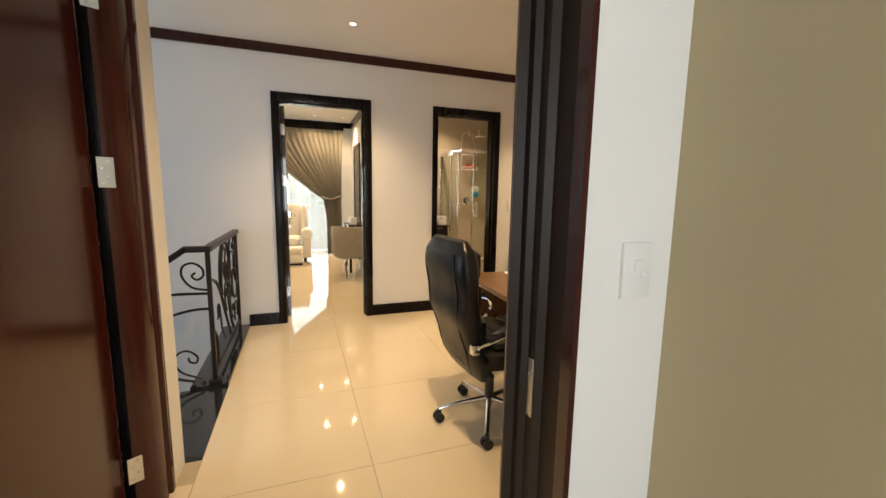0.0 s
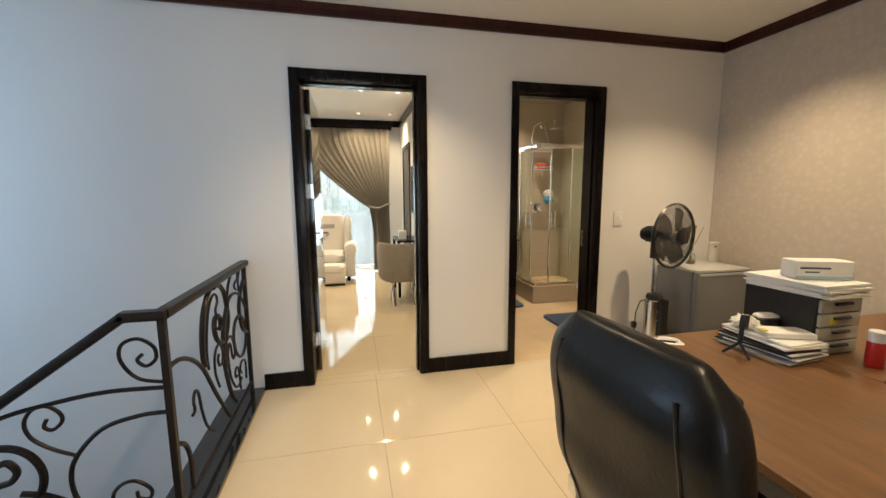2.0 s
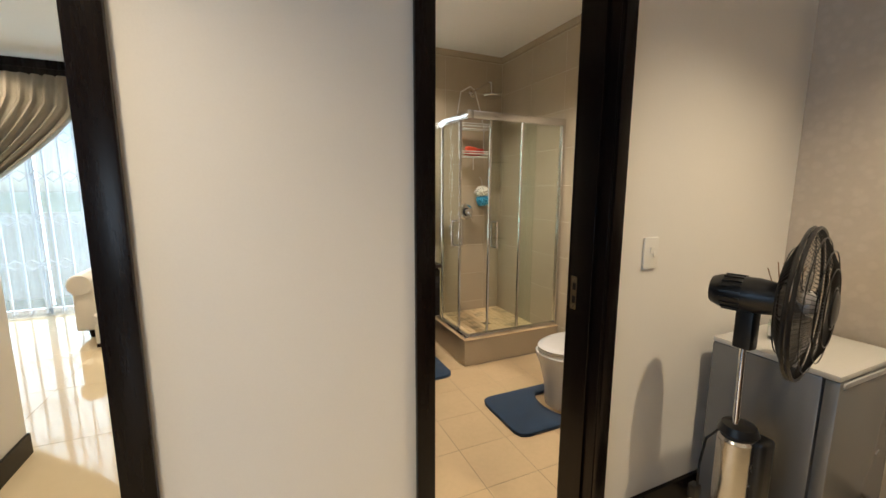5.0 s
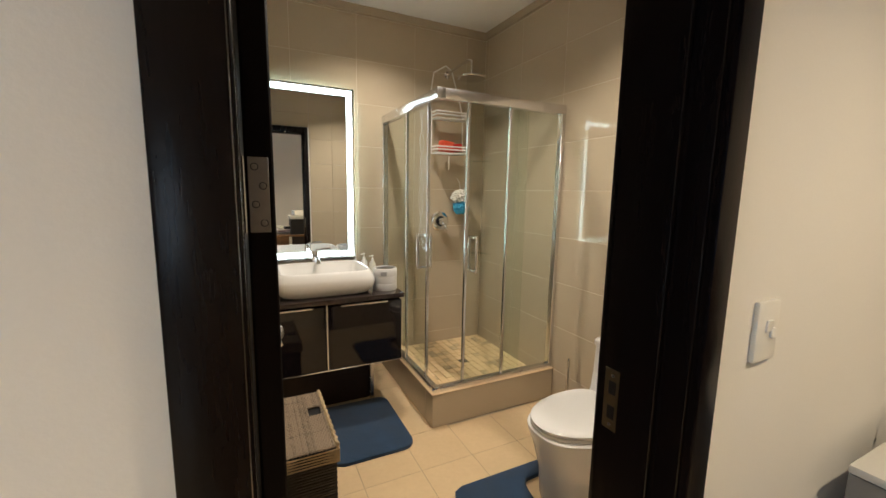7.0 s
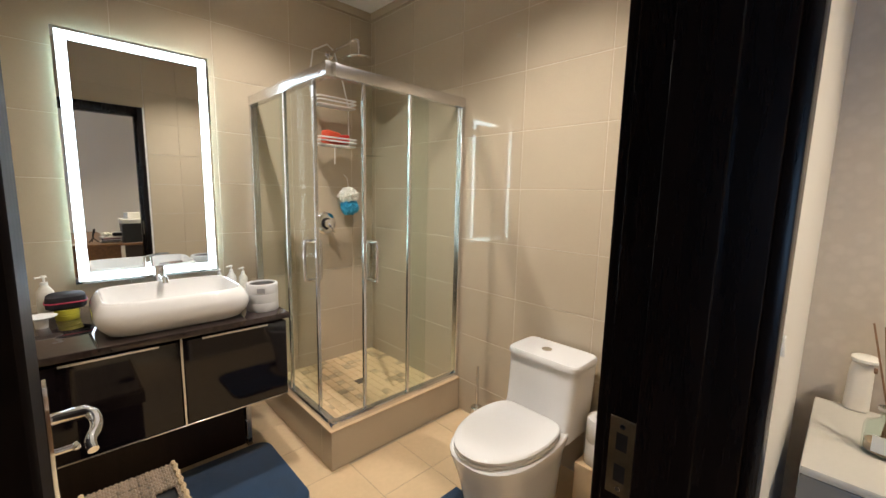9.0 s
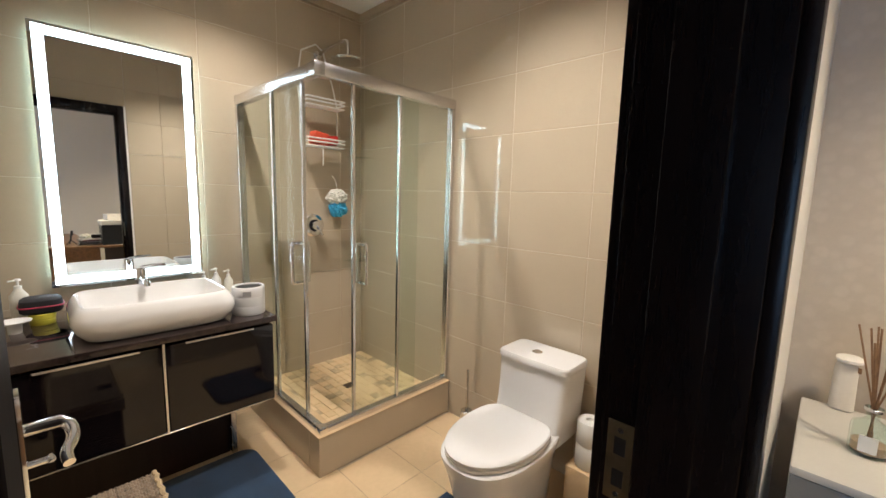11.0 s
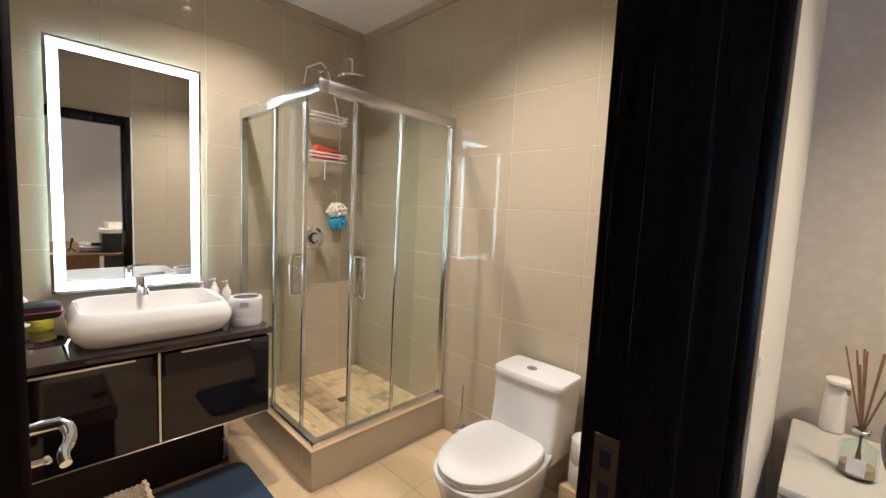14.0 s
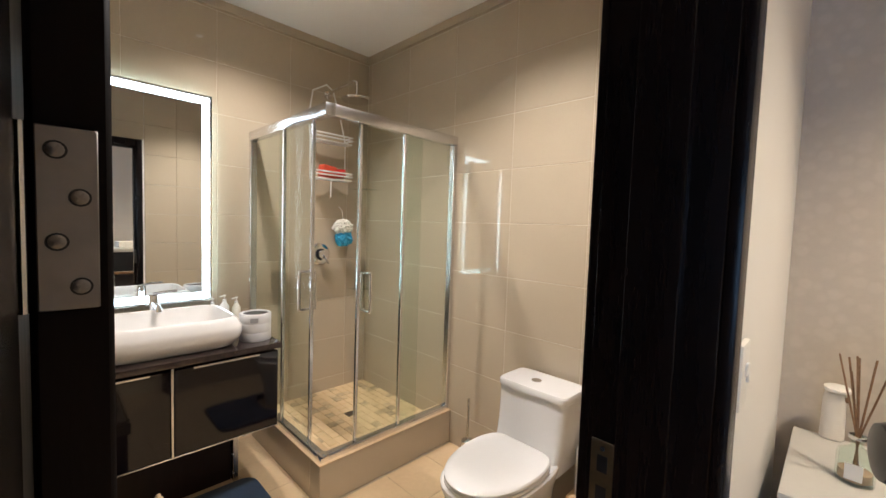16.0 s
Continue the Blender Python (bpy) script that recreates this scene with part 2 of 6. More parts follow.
# ---- mesh helpers ----
def box(bm, x0, x1, y0, y1, z0, z1):
    v = [bm.verts.new(c) for c in ((x0, y0, z0), (x1, y0, z0), (x1, y1, z0), (x0, y1, z0), (x0, y0, z1), (x1, y0, z1), (x1, y1, z1), (x0, y1, z1))]
    for f in ((0, 3, 2, 1), (4, 5, 6, 7), (0, 1, 5, 4), (1, 2, 6, 5), (2, 3, 7, 6), (3, 0, 4, 7)):
        bm.faces.new([v[i] for i in f])
    return bm


def B(x0, x1, y0, y1, z0, z1, bevel=0.0, seg=2):
    bm = bmesh.new()
    box(bm, x0, x1, y0, y1, z0, z1)
    if bevel:
        bmesh.ops.bevel(bm, geom=bm.edges[:], offset=bevel, segments=seg, profile=0.6, affect="EDGES")
    return bm


def prism(poly, z0, z1, bevel=0.0, seg=2):
    bm = bmesh.new()
    lo = [bm.verts.new((x, y, z0)) for x, y in poly]
    hi = [bm.verts.new((x, y, z1)) for x, y in poly]
    n = len(poly)
    bm.faces.new(lo[::-1])
    bm.faces.new(hi)
    for i in range(n):
        bm.faces.new((lo[i], lo[(i + 1) % n], hi[(i + 1) % n], hi[i]))
    bmesh.ops.recalc_face_normals(bm, faces=bm.faces[:])
    if bevel:
        bmesh.ops.bevel(bm, geom=[e for e in bm.edges if abs(e.verts[0].co.z - e.verts[1].co.z) < 1e-6], offset=bevel, segments=seg, profile=0.6, affect="EDGES")
    return bm


def tube(pts, r, n=8, bm=None, closed=False, r1=None):
    bm = bm or bmesh.new()
    P = [Vector(p) for p in pts]
    up = Vector((0, 0, 1))
    rings = []
    last = None
    for i, p in enumerate(P):
        a = P[i - 1] if i or closed else p
        b = P[(i + 1) % len(P)] if i < len(P) - 1 or closed else p
        d = (b - a).normalized()
        if last is None:
            s = d.cross(up if abs(d.z) < 0.9 else Vector((1, 0, 0))).normalized()
        else:
            s = (last - d * last.dot(d)).normalized()
        last = s
        u = d.cross(s)
        rr = r if r1 is None else r + (r1 - r) * i / max(1, len(P) - 1)
        rings.append([bm.verts.new(p + (s * math.cos(k * 2 * math.pi / n) + u * math.sin(k * 2 * math.pi / n)) * rr) for k in range(n)])
    m = len(rings)
    for i in range(m if closed else m - 1):
        A, C = rings[i], rings[(i + 1) % m]
        for k in range(n):
            bm.faces.new((A[k], A[(k + 1) % n], C[(k + 1) % n], C[k]))
    if not closed:
        bm.faces.new(rings[0][::-1])
        bm.faces.new(rings[-1])
    bmesh.ops.recalc_face_normals(bm, faces=bm.faces[:])
    return bm


def lathe(profile, n=28, bm=None, sx=1.0, sy=1.0, caps=True):
    bm = bm or bmesh.new()
    rings = []
    for r, z in profile:
        rings.append([bm.verts.new((r * sx * math.cos(k * 2 * math.pi / n), r * sy * math.sin(k * 2 * math.pi / n), z)) for k in range(n)])
    for A, C in zip(rings, rings[1:]):
        for k in range(n):
            bm.faces.new((A[k], A[(k + 1) % n], C[(k + 1) % n], C[k]))
    if caps:
        bm.faces.new(rings[0][::-1])
        bm.faces.new(rings[-1])
    bmesh.ops.recalc_face_normals(bm, faces=bm.faces[:])
    return bm


def loft(rings):
    # closed rings of equal length, capped at both ends
    bm = bmesh.new()
    R = [[bm.verts.new(p) for p in ring] for ring in rings]
    n = len(R[0])
    for A, C in zip(R, R[1:]):
        for k in range(n):
            bm.faces.new((A[k], A[(k + 1) % n], C[(k + 1) % n], C[k]))
    bm.faces.new(R[0][::-1])
    bm.faces.new(R[-1])
    bmesh.ops.recalc_face_normals(bm, faces=bm.faces[:])
    return bm


def oval(cx, cy, z, a, b, e=2.5, n=32):
    # superellipse ring in a level plane
    out = []
    for k in range(n):
        t = 2 * math.pi * k / n
        c, s = math.cos(t), math.sin(t)
        out.append((cx + a * math.copysign(abs(c) ** (2 / e), c), cy + b * math.copysign(abs(s) ** (2 / e), s), z))
    return out


def shift(bm, m):
    bmesh.ops.transform(bm, matrix=m, verts=bm.verts[:])
    return bm


def link_mesh(name, bm, material, smooth):
    me = bpy.data.meshes.new(name)
    bm.to_mesh(me)
    bm.free()
    me.materials.append(material)
    if smooth:
        me.shade_smooth()
        me.set_sharp_from_angle(angle=radians(38))
    return me


def part(name, bm, material, parent, label="", smooth=True, at=None):
    ob = new(name, link_mesh(name, bm, material, smooth))
    ob.parent = parent
    if at is not None:
        ob.matrix_basis = at if isinstance(at, Matrix) else Matrix.Translation(at)
    if label:
        ob["label"] = label
    return ob


def thing(name, label, category, at=(0, 0, 0), turn=0, group="", kind=""):
    ob = new(name)
    ob.empty_display_size = 0.1
    ob.matrix_world = pose(*at, 0, 0, turn)
    return tagged(ob, label, category, group, kind)


def solid(name, bm, material, label, category, kind="", group="", smooth=True):
    return tagged(new(name, link_mesh(name, bm, material, smooth)), label, category, group, kind)


def boxes(*specs):
    bm = bmesh.new()
    for s in specs:
        box(bm, *s)
    return bm


# ---- plan ----
NY0, NY1 = 6.39, 6.555          # wall with both doors
XR = 3.88                       # papered hall wall
XB = 3.91                       # tiled bathroom side wall
YB = 8.93                       # tiled bathroom end wall
XL = 1.95                       # bathroom wall behind the vanity end
BX, BY = 1.80, 10.86            # bedroom side wall and window wall
D1, D2 = (0.612, 1.358), (2.110, 2.757)
DOOR_H, TRIM = 2.05, 0.07

# ---- large structure ----
solid("wall_north", boxes(
    (-2.4, D1[0] - 0.035, NY0, NY1, -2.8, 2.66), (D1[0] - 0.035, D1[1] + 0.035, NY0, NY1, -0.3, -0.008), (D1[1] + 0.035, D2[0] - 0.035, NY0, NY1, -0.3, 2.66),
    (D2[0] - 0.035, D2[1] + 0.035, NY0, NY1, -0.3, -0.008), (D2[1] + 0.035, 4.05, NY0, NY1, -0.3, 2.66),
    (D1[0] - 0.035, D1[1] + 0.035, NY0, NY1, DOOR_H + 0.035, 2.66), (D2[0] - 0.035, D2[1] + 0.035, NY0, NY1, DOOR_H + 0.035, 2.66)),
    WALL, "white painted plaster wall with two doorways", "wall", "structure", smooth=False)
solid("wall_east", boxes((XR, XR + 0.17, 2.9, NY0, -0.3, 2.6)), PAPER, "beige damask wallpaper on the study wall", "wall", "structure", smooth=False)
solid("wall_south", boxes((1.605, XR, 3.06, 3.24, -0.3, 2.6)), WALL, "white painted wall behind the desk", "wall", "structure", smooth=False)
solid("wall_stair_south", boxes((-2.4, 0.215, 4.255, 4.415, -2.8, 2.6)), WALL, "white painted wall beside the stairs", "wall", "structure", smooth=False)
solid("wall_stair_west", boxes((-2.56, -2.4, 4.255, 4.7, -2.8, 2.6), (-2.56, -2.4, 6.05, NY1, -2.8, 2.6), (-2.56, -2.4, 4.7, 6.05, -2.8, 0.0), (-2.56, -2.4, 4.7, 6.05, 1.85, 2.6)),
      WALL, "white painted stairwell wall with a window", "wall", "structure", smooth=False)
# entry room around the start of the walk
solid("wall_entry_west", boxes((-0.20, -0.06, 0.6, 4.255, -0.3, 2.6)), WALL, "white painted wall of the entry room", "wall", "structure", smooth=False)
solid("wall_entry_east", boxes((1.492, 1.75, 0.6, 3.0615, -0.3, 2.6)), mat("beige_wall_paint", (0.43, 0.35, 0.215), 0.55, var=0.04, scale=2, grain=200, bump=0.1), "beige painted wall of the entry room", "wall", "structure", smooth=False)
solid("wall_entry_south", boxes((-0.2, 0.0, 0.45, 0.6, -0.3, 2.6), (1.2, 1.75, 0.45, 0.6, -0.3, 2.6), (0.0, 1.2, 0.45, 0.6, -0.3, 0.8), (0.0, 1.2, 0.45, 0.6, 2.0, 2.6)), WALL, "white painted wall with a window", "wall", "structure", smooth=False)
solid("wall_entry_north", boxes((1.258, 1.60, 3.062, 3.20, -0.3, 2.6)), WALL, "white painted wall beside the entry door", "wall", "structure", smooth=False)
solid("wall_over_entry_door", prism([(0.12, 4.10), (1.26, 3.06), (1.40, 3.24), (0.215, 4.29)], 2.12, 2.6), WALL, "white painted wall over the entry door", "wall", "structure", smooth=False)
solid("floor_slab", boxes((0.285, XR + 0.1, 0.5, NY0 + 0.06, -0.28, -0.0015), (-0.2, 0.285, 0.5, 4.41, -0.28, -0.0015), (XL - 0.099, 4.1, NY0 + 0.06, YB + 0.1, -0.28, -0.0015), (-2.5, XL - 0.1, NY0 + 0.06, BY + 0.1, -0.28, -0.0015)),
      GROUT, "sand coloured grout bed under the tiles", "floor", "structure", smooth=False)
solid("ceiling", boxes((-2.5, XR + 0.1, 0.5, NY0 + 0.002, HALL_Z, 2.62)), CEIL, "white painted ceiling of the study", "ceiling", "structure", smooth=False)
solid("ceiling_bedroom", boxes((-2.5, XL - 0.08, NY1 - 0.002, BY + 0.1, BED_Z, 2.7)), CEIL, "white painted bedroom ceiling", "ceiling", "structure", smooth=False)
solid("ceiling_bathroom", boxes((XL - 0.08, 4.1, NY1 - 0.002, YB + 0.15, BATH_Z, 2.72)), CEIL, "white painted bathroom ceiling", "ceiling", "structure", smooth=False)
# bedroom shell
solid("wall_bed_east", boxes((BX, XL - 0.01, NY1, BY, -0.3, 2.64)), WALL, "white painted bedroom wall", "wall", "structure", smooth=False)
solid("wall_bed_stub", boxes((0.36, 0.50, NY1, 7.95, -0.006, 2.63)), WALL, "white painted wall end beside the bedroom door", "wall", "structure", smooth=False)
solid("wall_bed_west", boxes((-2.6, -2.45, NY1, BY, -0.3, 2.64)), WALL, "white painted bedroom wall", "wall", "structure", smooth=False)
WX0, WX1, WZ1 = -1.5, 1.52, 2.28
solid("wall_window", boxes((-2.6, WX0, BY, BY + 0.2, -0.3, 2.64), (WX1, XL, BY, BY + 0.2, -0.3, 2.64), (WX0, WX1, BY, BY + 0.2, WZ1, 2.64), (WX0, WX1, BY, BY + 0.2, -0.3, -0.006)), WALL, "white painted wall round the wide glass door", "wall", "structure", smooth=False)
# bathroom shell, 5 mm behind the tile faces
G = 0.006
solid("wall_bath_east", boxes((XB + 0.0015, XB + 0.17, NY1, YB + 0.15, -0.3, 2.65)), BATH_GROUT, "taupe tiled bathroom wall", "wall", "structure", smooth=False)
solid("wall_bath_north", boxes((XL - 0.01, XB + 0.0015, YB + 0.0015, YB + 0.15, -0.3, 2.65)), BATH_GROUT, "taupe tiled bathroom wall behind mirror and shower", "wall", "structure", smooth=False)
solid("wall_bath_west", boxes((XL - 0.009, XL - 0.0015, NY1, YB + 0.0015, -0.3, 2.65)), BATH_GROUT, "taupe tiled bathroom wall", "wall", "structure", smooth=False)
# ground outside
solid("ground", boxes((-300, 300, 11.1, 600, -3.2, -3.0)), GRASS, "garden lawn below the window", "ground", "structure", smooth=False)
solid("garden_wall", boxes((-40, 40, 26, 26.3, -3.0, 0.4)), BRICKW, "pale plastered garden wall", "wall", "structure", smooth=False)


# ---- doors, frames, trim ----
def door_frame(name, x0, x1, label, tl=TRIM, tr=TRIM):
    fr = thing(name, label, "door frame", kind="structure")
    for a, b in ((x0 - 0.035, x0), (x1, x1 + 0.035)):
        part("jamb", B(a, b, NY0 - 0.004, NY1 + 0.004, 0, DOOR_H + 0.035, 0.002, 1), FRAME, fr)
    part("head_jamb", B(x0, x1, NY0 - 0.004, NY1 + 0.004, DOOR_H, DOOR_H + 0.035, 0.002, 1), FRAME, fr)
    for s, (ya, yb) in enumerate(((NY0 - 0.022, NY0 - 0.004), (NY1 + 0.004, NY1 + 0.020))):
        part("architrave", B(x0 - tl, x0 - (0.003 if s == 0 else 0.014), ya, yb, 0, DOOR_H + TRIM, 0.004), FRAME, fr)
        part("architrave", B(x1 + 0.003, x1 + tr, ya, yb, 0, DOOR_H + TRIM, 0.004), FRAME, fr)
        part("head_architrave", B(x0 - 0.003, x1 + 0.003, ya + 0.0005, yb - 0.0005, DOOR_H + 0.003, DOOR_H + TRIM - 0.0005, 0.004), FRAME, fr)
    # stop bead the leaf closes against
    part("stop", B(x1 - 0.011, x1 - 0.0005, NY0 + 0.045, NY1 - 0.045, 0, DOOR_H, 0.002, 1), FRAME, fr)
    part("stop", B(x0 + 0.011, x1 - 0.011, NY0 + 0.045, NY1 - 0.045, DOOR_H - 0.011, DOOR_H - 0.0005, 0.002, 1), FRAME, fr)
    return fr


fr1 = door_frame("door_frame_1", *D1, "dark-stained wooden frame round the bedroom doorway")
fr2 = door_frame("door_frame_2", *D2, "dark-stained wooden frame round the bathroom doorway", 0.060, 0.054)


def plate(w, h, holes, r=0.006, t=0.002):
    # thin upright plate in the xz plane, facing -y, with raised screw heads
    return B(-w / 2, w / 2, -t, 0, -h / 2, h / 2, 0.0006, 1)


def screw_heads(spots, r=0.0042):
    bm = bmesh.new()
    for x, z in spots:
        c = bmesh.new()
        lathe([(r, 0), (r, 0.0008), (r * 0.75, 0.0014)], 12, c)
        shift(c, pose(x, -0.0024, z, 90))
        me = bpy.data.meshes.new("tmp")
        c.to_mesh(me)
        c.free()
        bm.from_mesh(me)
        bpy.data.meshes.remove(me)
        for ang in (0, 90):
            k = B(-r * 0.7, r * 0.7, -0.0042, -0.0037, -0.0005, 0.0005)
            shift(k, pose(x, 0, z) @ pose(0, 0, 0, 0, ang + 30, 0))
            me = bpy.data.meshes.new("tmp")
            k.to_mesh(me)
            k.free()
            bm.from_mesh(me)
            bpy.data.meshes.remove(me)
    return bm


def lever(parent, m, flip=1):
    # long backplate with a curled lever; local y points out of the door face
    bp = part("backplate", B(-0.021, 0.021, 0, 0.007, -0.11, 0.11, 0.006, 2), CHROME, parent, "chrome backplate", at=m)
    c = [(0, 0.0, 0.05), (0, 0.045, 0.05)] + [(flip * 0.0095 * k, 0.05 + 0.006 * math.sin(k * 0.6), 0.05 - 0.0032 * k - 0.004 * math.sin(k * 0.6)) for k in range(1, 10)]
    part("lever", tube(c, 0.009, 10, r1=0.007), CHROME, bp, "curled chrome lever")
    part("thumb_turn", tube([(0, 0.004, -0.004), (0, 0.028, -0.004)], 0.005, 12), CHROME, bp)
    part("turn_knob", B(-0.010, 0.010, 0.026, 0.036, -0.008, 0.0, 0.003, 1), CHROME, bp)
    return bp


# bedroom door, open into the bedroom along the wall end
d1 = thing("door_1", "open dark glossy bedroom door with chrome lever", "door", kind="structure")
leaf = part("leaf", B(0.606, 0.646, NY1 + 0.046, NY1 + 0.747, 0.008, DOOR_H - 0.004, 0.003, 1), LACQUER, d1, "dark glossy wooden leaf")
lever(leaf, pose(0.646, 7.17, 0.95, 0, 0, -90))
lever(leaf, pose(0.606, 7.17, 0.95, 0, 0, 90))
for z in (0.255, 1.348, 1.826):
    h = part("hinge", shift(plate(0.034, 0.10, 4), pose(0.627, NY1 + 0.045, z)), STEEL, d1, "steel butt hinge")
    part("screw", shift(screw_heads([(-0.006, -0.035), (0.006, -0.012), (-0.006, 0.012), (0.006, 0.035)]), pose(0.627, NY1 + 0.045, z)), CHROME, h)
    part("knuckle", tube([(0.6145, NY1 + 0.024, z - 0.05), (0.6145, NY1 + 0.024, z + 0.05)], 0.006, 10), STEEL, h)
    part("jamb_plate", B(0.6125, 0.6145, NY1 - 0.02, NY1 + 0.046, z - 0.05, z + 0.05), STEEL, h)

# bathroom door, open square into the bathroom
d2 = thing("door_2", "open dark glossy bathroom door with chrome lever", "door", kind="structure")
L0 = 6.565
LM = pose(2.1135, L0, 0, 0, 0, 2.6)
leaf = part("leaf", B(0, 0.0335, 0, 0.625, 0.008, DOOR_H - 0.004, 0.003, 1), LEAF_DARK, d2, "dark-stained wooden leaf", at=LM)
lever(leaf, pose(0.0335, 0.565, 0.955, 0, 0, -90))
lever(leaf, pose(0.0, 0.565, 0.955, 0, 0, 90))
for z in (0.22, 1.362, 1.85):
    h = part("hinge", shift(plate(0.024, 0.094, 4), pose(2.1285, L0 - 0.0005, z)), HINGE, d2, "dull steel butt hinge with four screws")
    spots = [(0.0045, -0.035), (-0.0045, -0.0115), (0.0045, 0.0115), (-0.0045, 0.035)]
    part("screw", shift(screw_heads(spots, 0.0037), pose(2.1285, L0 - 0.0005, z)), HINGE, h)
    # Black discs imitate the shade in the recess round each screw.
    sink = bmesh.new()
    for sx, sz in spots:
        tube([(2.1285 + sx, L0 - 0.0026, z + sz), (2.1285 + sx, L0 - 0.0031, z + sz)], 0.0047, 16, bm=sink)
    part("recess_shade", sink, BLACKP, h, "black rings painted for the shade round the screws")
    part("knuckle", tube([(2.1115, L0 - 0.003, z - 0.047), (2.1115, L0 - 0.003, z + 0.047)], 0.0022, 8), STEEL, h)
# robe hook on the leaf
hook = part("hook", tube([(0.0335, 0.45, 1.72), (0.052, 0.45, 1.715), (0.058, 0.45, 1.68), (0.052, 0.45, 1.655)], 0.006, 8), CHROME, leaf, "chrome robe hook")
# strike plate in the latch-side jamb
st = part("strike_plate", B(D2[1] - 0.002, D2[1] + 0.001, 6.508, 6.550, 0.896, 1.024, 0.0007, 1), BRASS, fr2, "aged brass strike plate")
# Black patches on the plate stand for the shaded inside of two holes.
for z in (0.934, 0.986):
    part("latch_hole", B(D2[1] - 0.0026, D2[1] - 0.0019, 6.522, 6.539, z - 0.014, z + 0.014), BLACKP, st)
for z in (0.908, 1.012):
    part("screw", shift(tube([(0, 0, 0), (-0.0016, 0, 0)], 0.0042, 10), pose(D2[1] - 0.002, 6.5305, z)), STEEL, st)
st = part("strike_plate", B(D1[1] - 0.002, D1[1] + 0.001, 6.505, 6.540, 0.90, 0.985, 0.0007, 1), BRASS, fr1, "aged brass strike plate")

# entry door frame: two ridged posts, and the mahogany leaf folded back
ef = thing("door_frame_3", "mahogany frame of the wide entry doorway", "door frame", kind="structure")
# The flat jamb face is curved here so that it catches a daylight streak.
face = [(0.130 + 0.080 * math.cos(radians(a)), 4.200 + 0.124 * math.sin(radians(a))) for a in range(-80, 1, 8)]
part("jamb", prism([(0.142, 4.100)] + face + [(0.203, 4.208), (0.222, 4.218), (0.222, 4.242), (0.214, 4.2545), (0.142, 4.2545)], 0, 2.12), MAHOG, ef, "glossy mahogany jamb, rounded to catch a highlight")
# Strip coloured near black to stand for the shaded gap at the hinges.
part("rebate", B(0.105, 0.1415, 4.096, 4.2545, 0, 2.12), FRAME, ef, "hinge rebate coloured near black for its shade")
part("jamb", prism([(1.252, 3.075), (1.300, 3.075), (1.300, 3.262), (1.214, 3.262), (1.206, 3.240), (1.226, 3.228), (1.222, 3.200), (1.236, 3.192), (1.234, 3.160), (1.250, 3.150), (1.252, 3.110)], 0, 2.12), POST, ef, "dark jamb with stepped rebate")
part("edge_bead", prism([(1.248, 3.056), (1.262, 3.056), (1.262, 3.11), (1.2535, 3.1095)], 0, 2.12), MAHOG, ef, "red-brown edge bead")
part("head_jamb", prism([(0.16, 4.10), (1.246, 3.062), (1.30, 3.18), (0.224, 4.254)], 2.06, 2.12), MAHOG, ef)
sp = part("strike_plate", B(1.2335, 1.2365, 3.166, 3.188, 0.74, 0.88, 0.0006, 1), STEEL, ef, "steel strike plate")
d3 = thing("door_3", "open mahogany entry door with glossy varnish", "door", kind="structure")
leaf = part("leaf", shift(B(-0.04, 0.0, -1.0, -0.006, 0.008, 2.05, 0.003, 1), pose(0.118, 4.068, 0, 0, 0, -3)), MAHOG, d3, "glossy red-brown wooden leaf")
for z in (0.22, 1.30, 1.86):
    h = part("hinge", shift(plate(0.046, 0.10, 4), pose(0.150, 4.078, z, 0, 0, 28)), ALU, d3, "steel butt hinge")
    part("screw", shift(screw_heads([(-0.008, -0.036), (0.008, -0.012), (-0.008, 0.012), (0.008, 0.036)]), pose(0.150, 4.078, z, 0, 0, 28)), STEEL, h)


def run(name, specs, material, label, category="trim"):
    return solid(name, boxes(*specs), material, label, category, "structure", smooth=False)


SK = 0.11
run("baseboard", [(0.285, D1[0] - TRIM, NY0 - 0.016, NY0, 0, SK), (D1[1] + TRIM, D2[0] - 0.06, NY0 - 0.016, NY0, 0, SK), (D2[1] + 0.054, XR - 0.016, NY0 - 0.016, NY0, 0, SK), (XR - 0.016, XR, 3.24, NY0, 0, SK)], FRAME, "dark-stained wooden skirting board", "baseboard")
run("trim", [(-2.4, XR, NY0 - 0.018, NY0, 2.440, 2.470), (-2.4, XR, NY0 - 0.026, NY0, 2.4702, HALL_Z), (XR - 0.018, XR, 3.24, NY0 - 0.018, 2.440, 2.470), (XR - 0.026, XR, 3.24, NY0 - 0.026, 2.4702, HALL_Z)], MAHOG, "dark wooden cornice under the ceiling", "cornice")
run("baseboard", [(0.50, 0.515, NY1 + 0.02, 7.95, 0, SK), (BX - 0.015, BX, NY1 + 0.02, BY, 0, SK), (WX1, BX, BY - 0.015, BY, 0, SK)], FRAME, "dark-stained wooden skirting in the bedroom", "baseboard")
run("trim", [(BX - 0.04, BX, NY1, BY, 2.515, BED_Z), (-2.45, BX - 0.04, BY - 0.04, BY, 2.515, BED_Z)], FRAME, "dark wooden cornice in the bedroom", "cornice")
run("trim", [(XB - 0.022, XB, NY1, YB, 2.585, BATH_Z), (XL, XB - 0.022, YB - 0.022, YB, 2.585, BATH_Z)], BATH_TILE, "taupe tile border under the bathroom ceiling", "cornice")


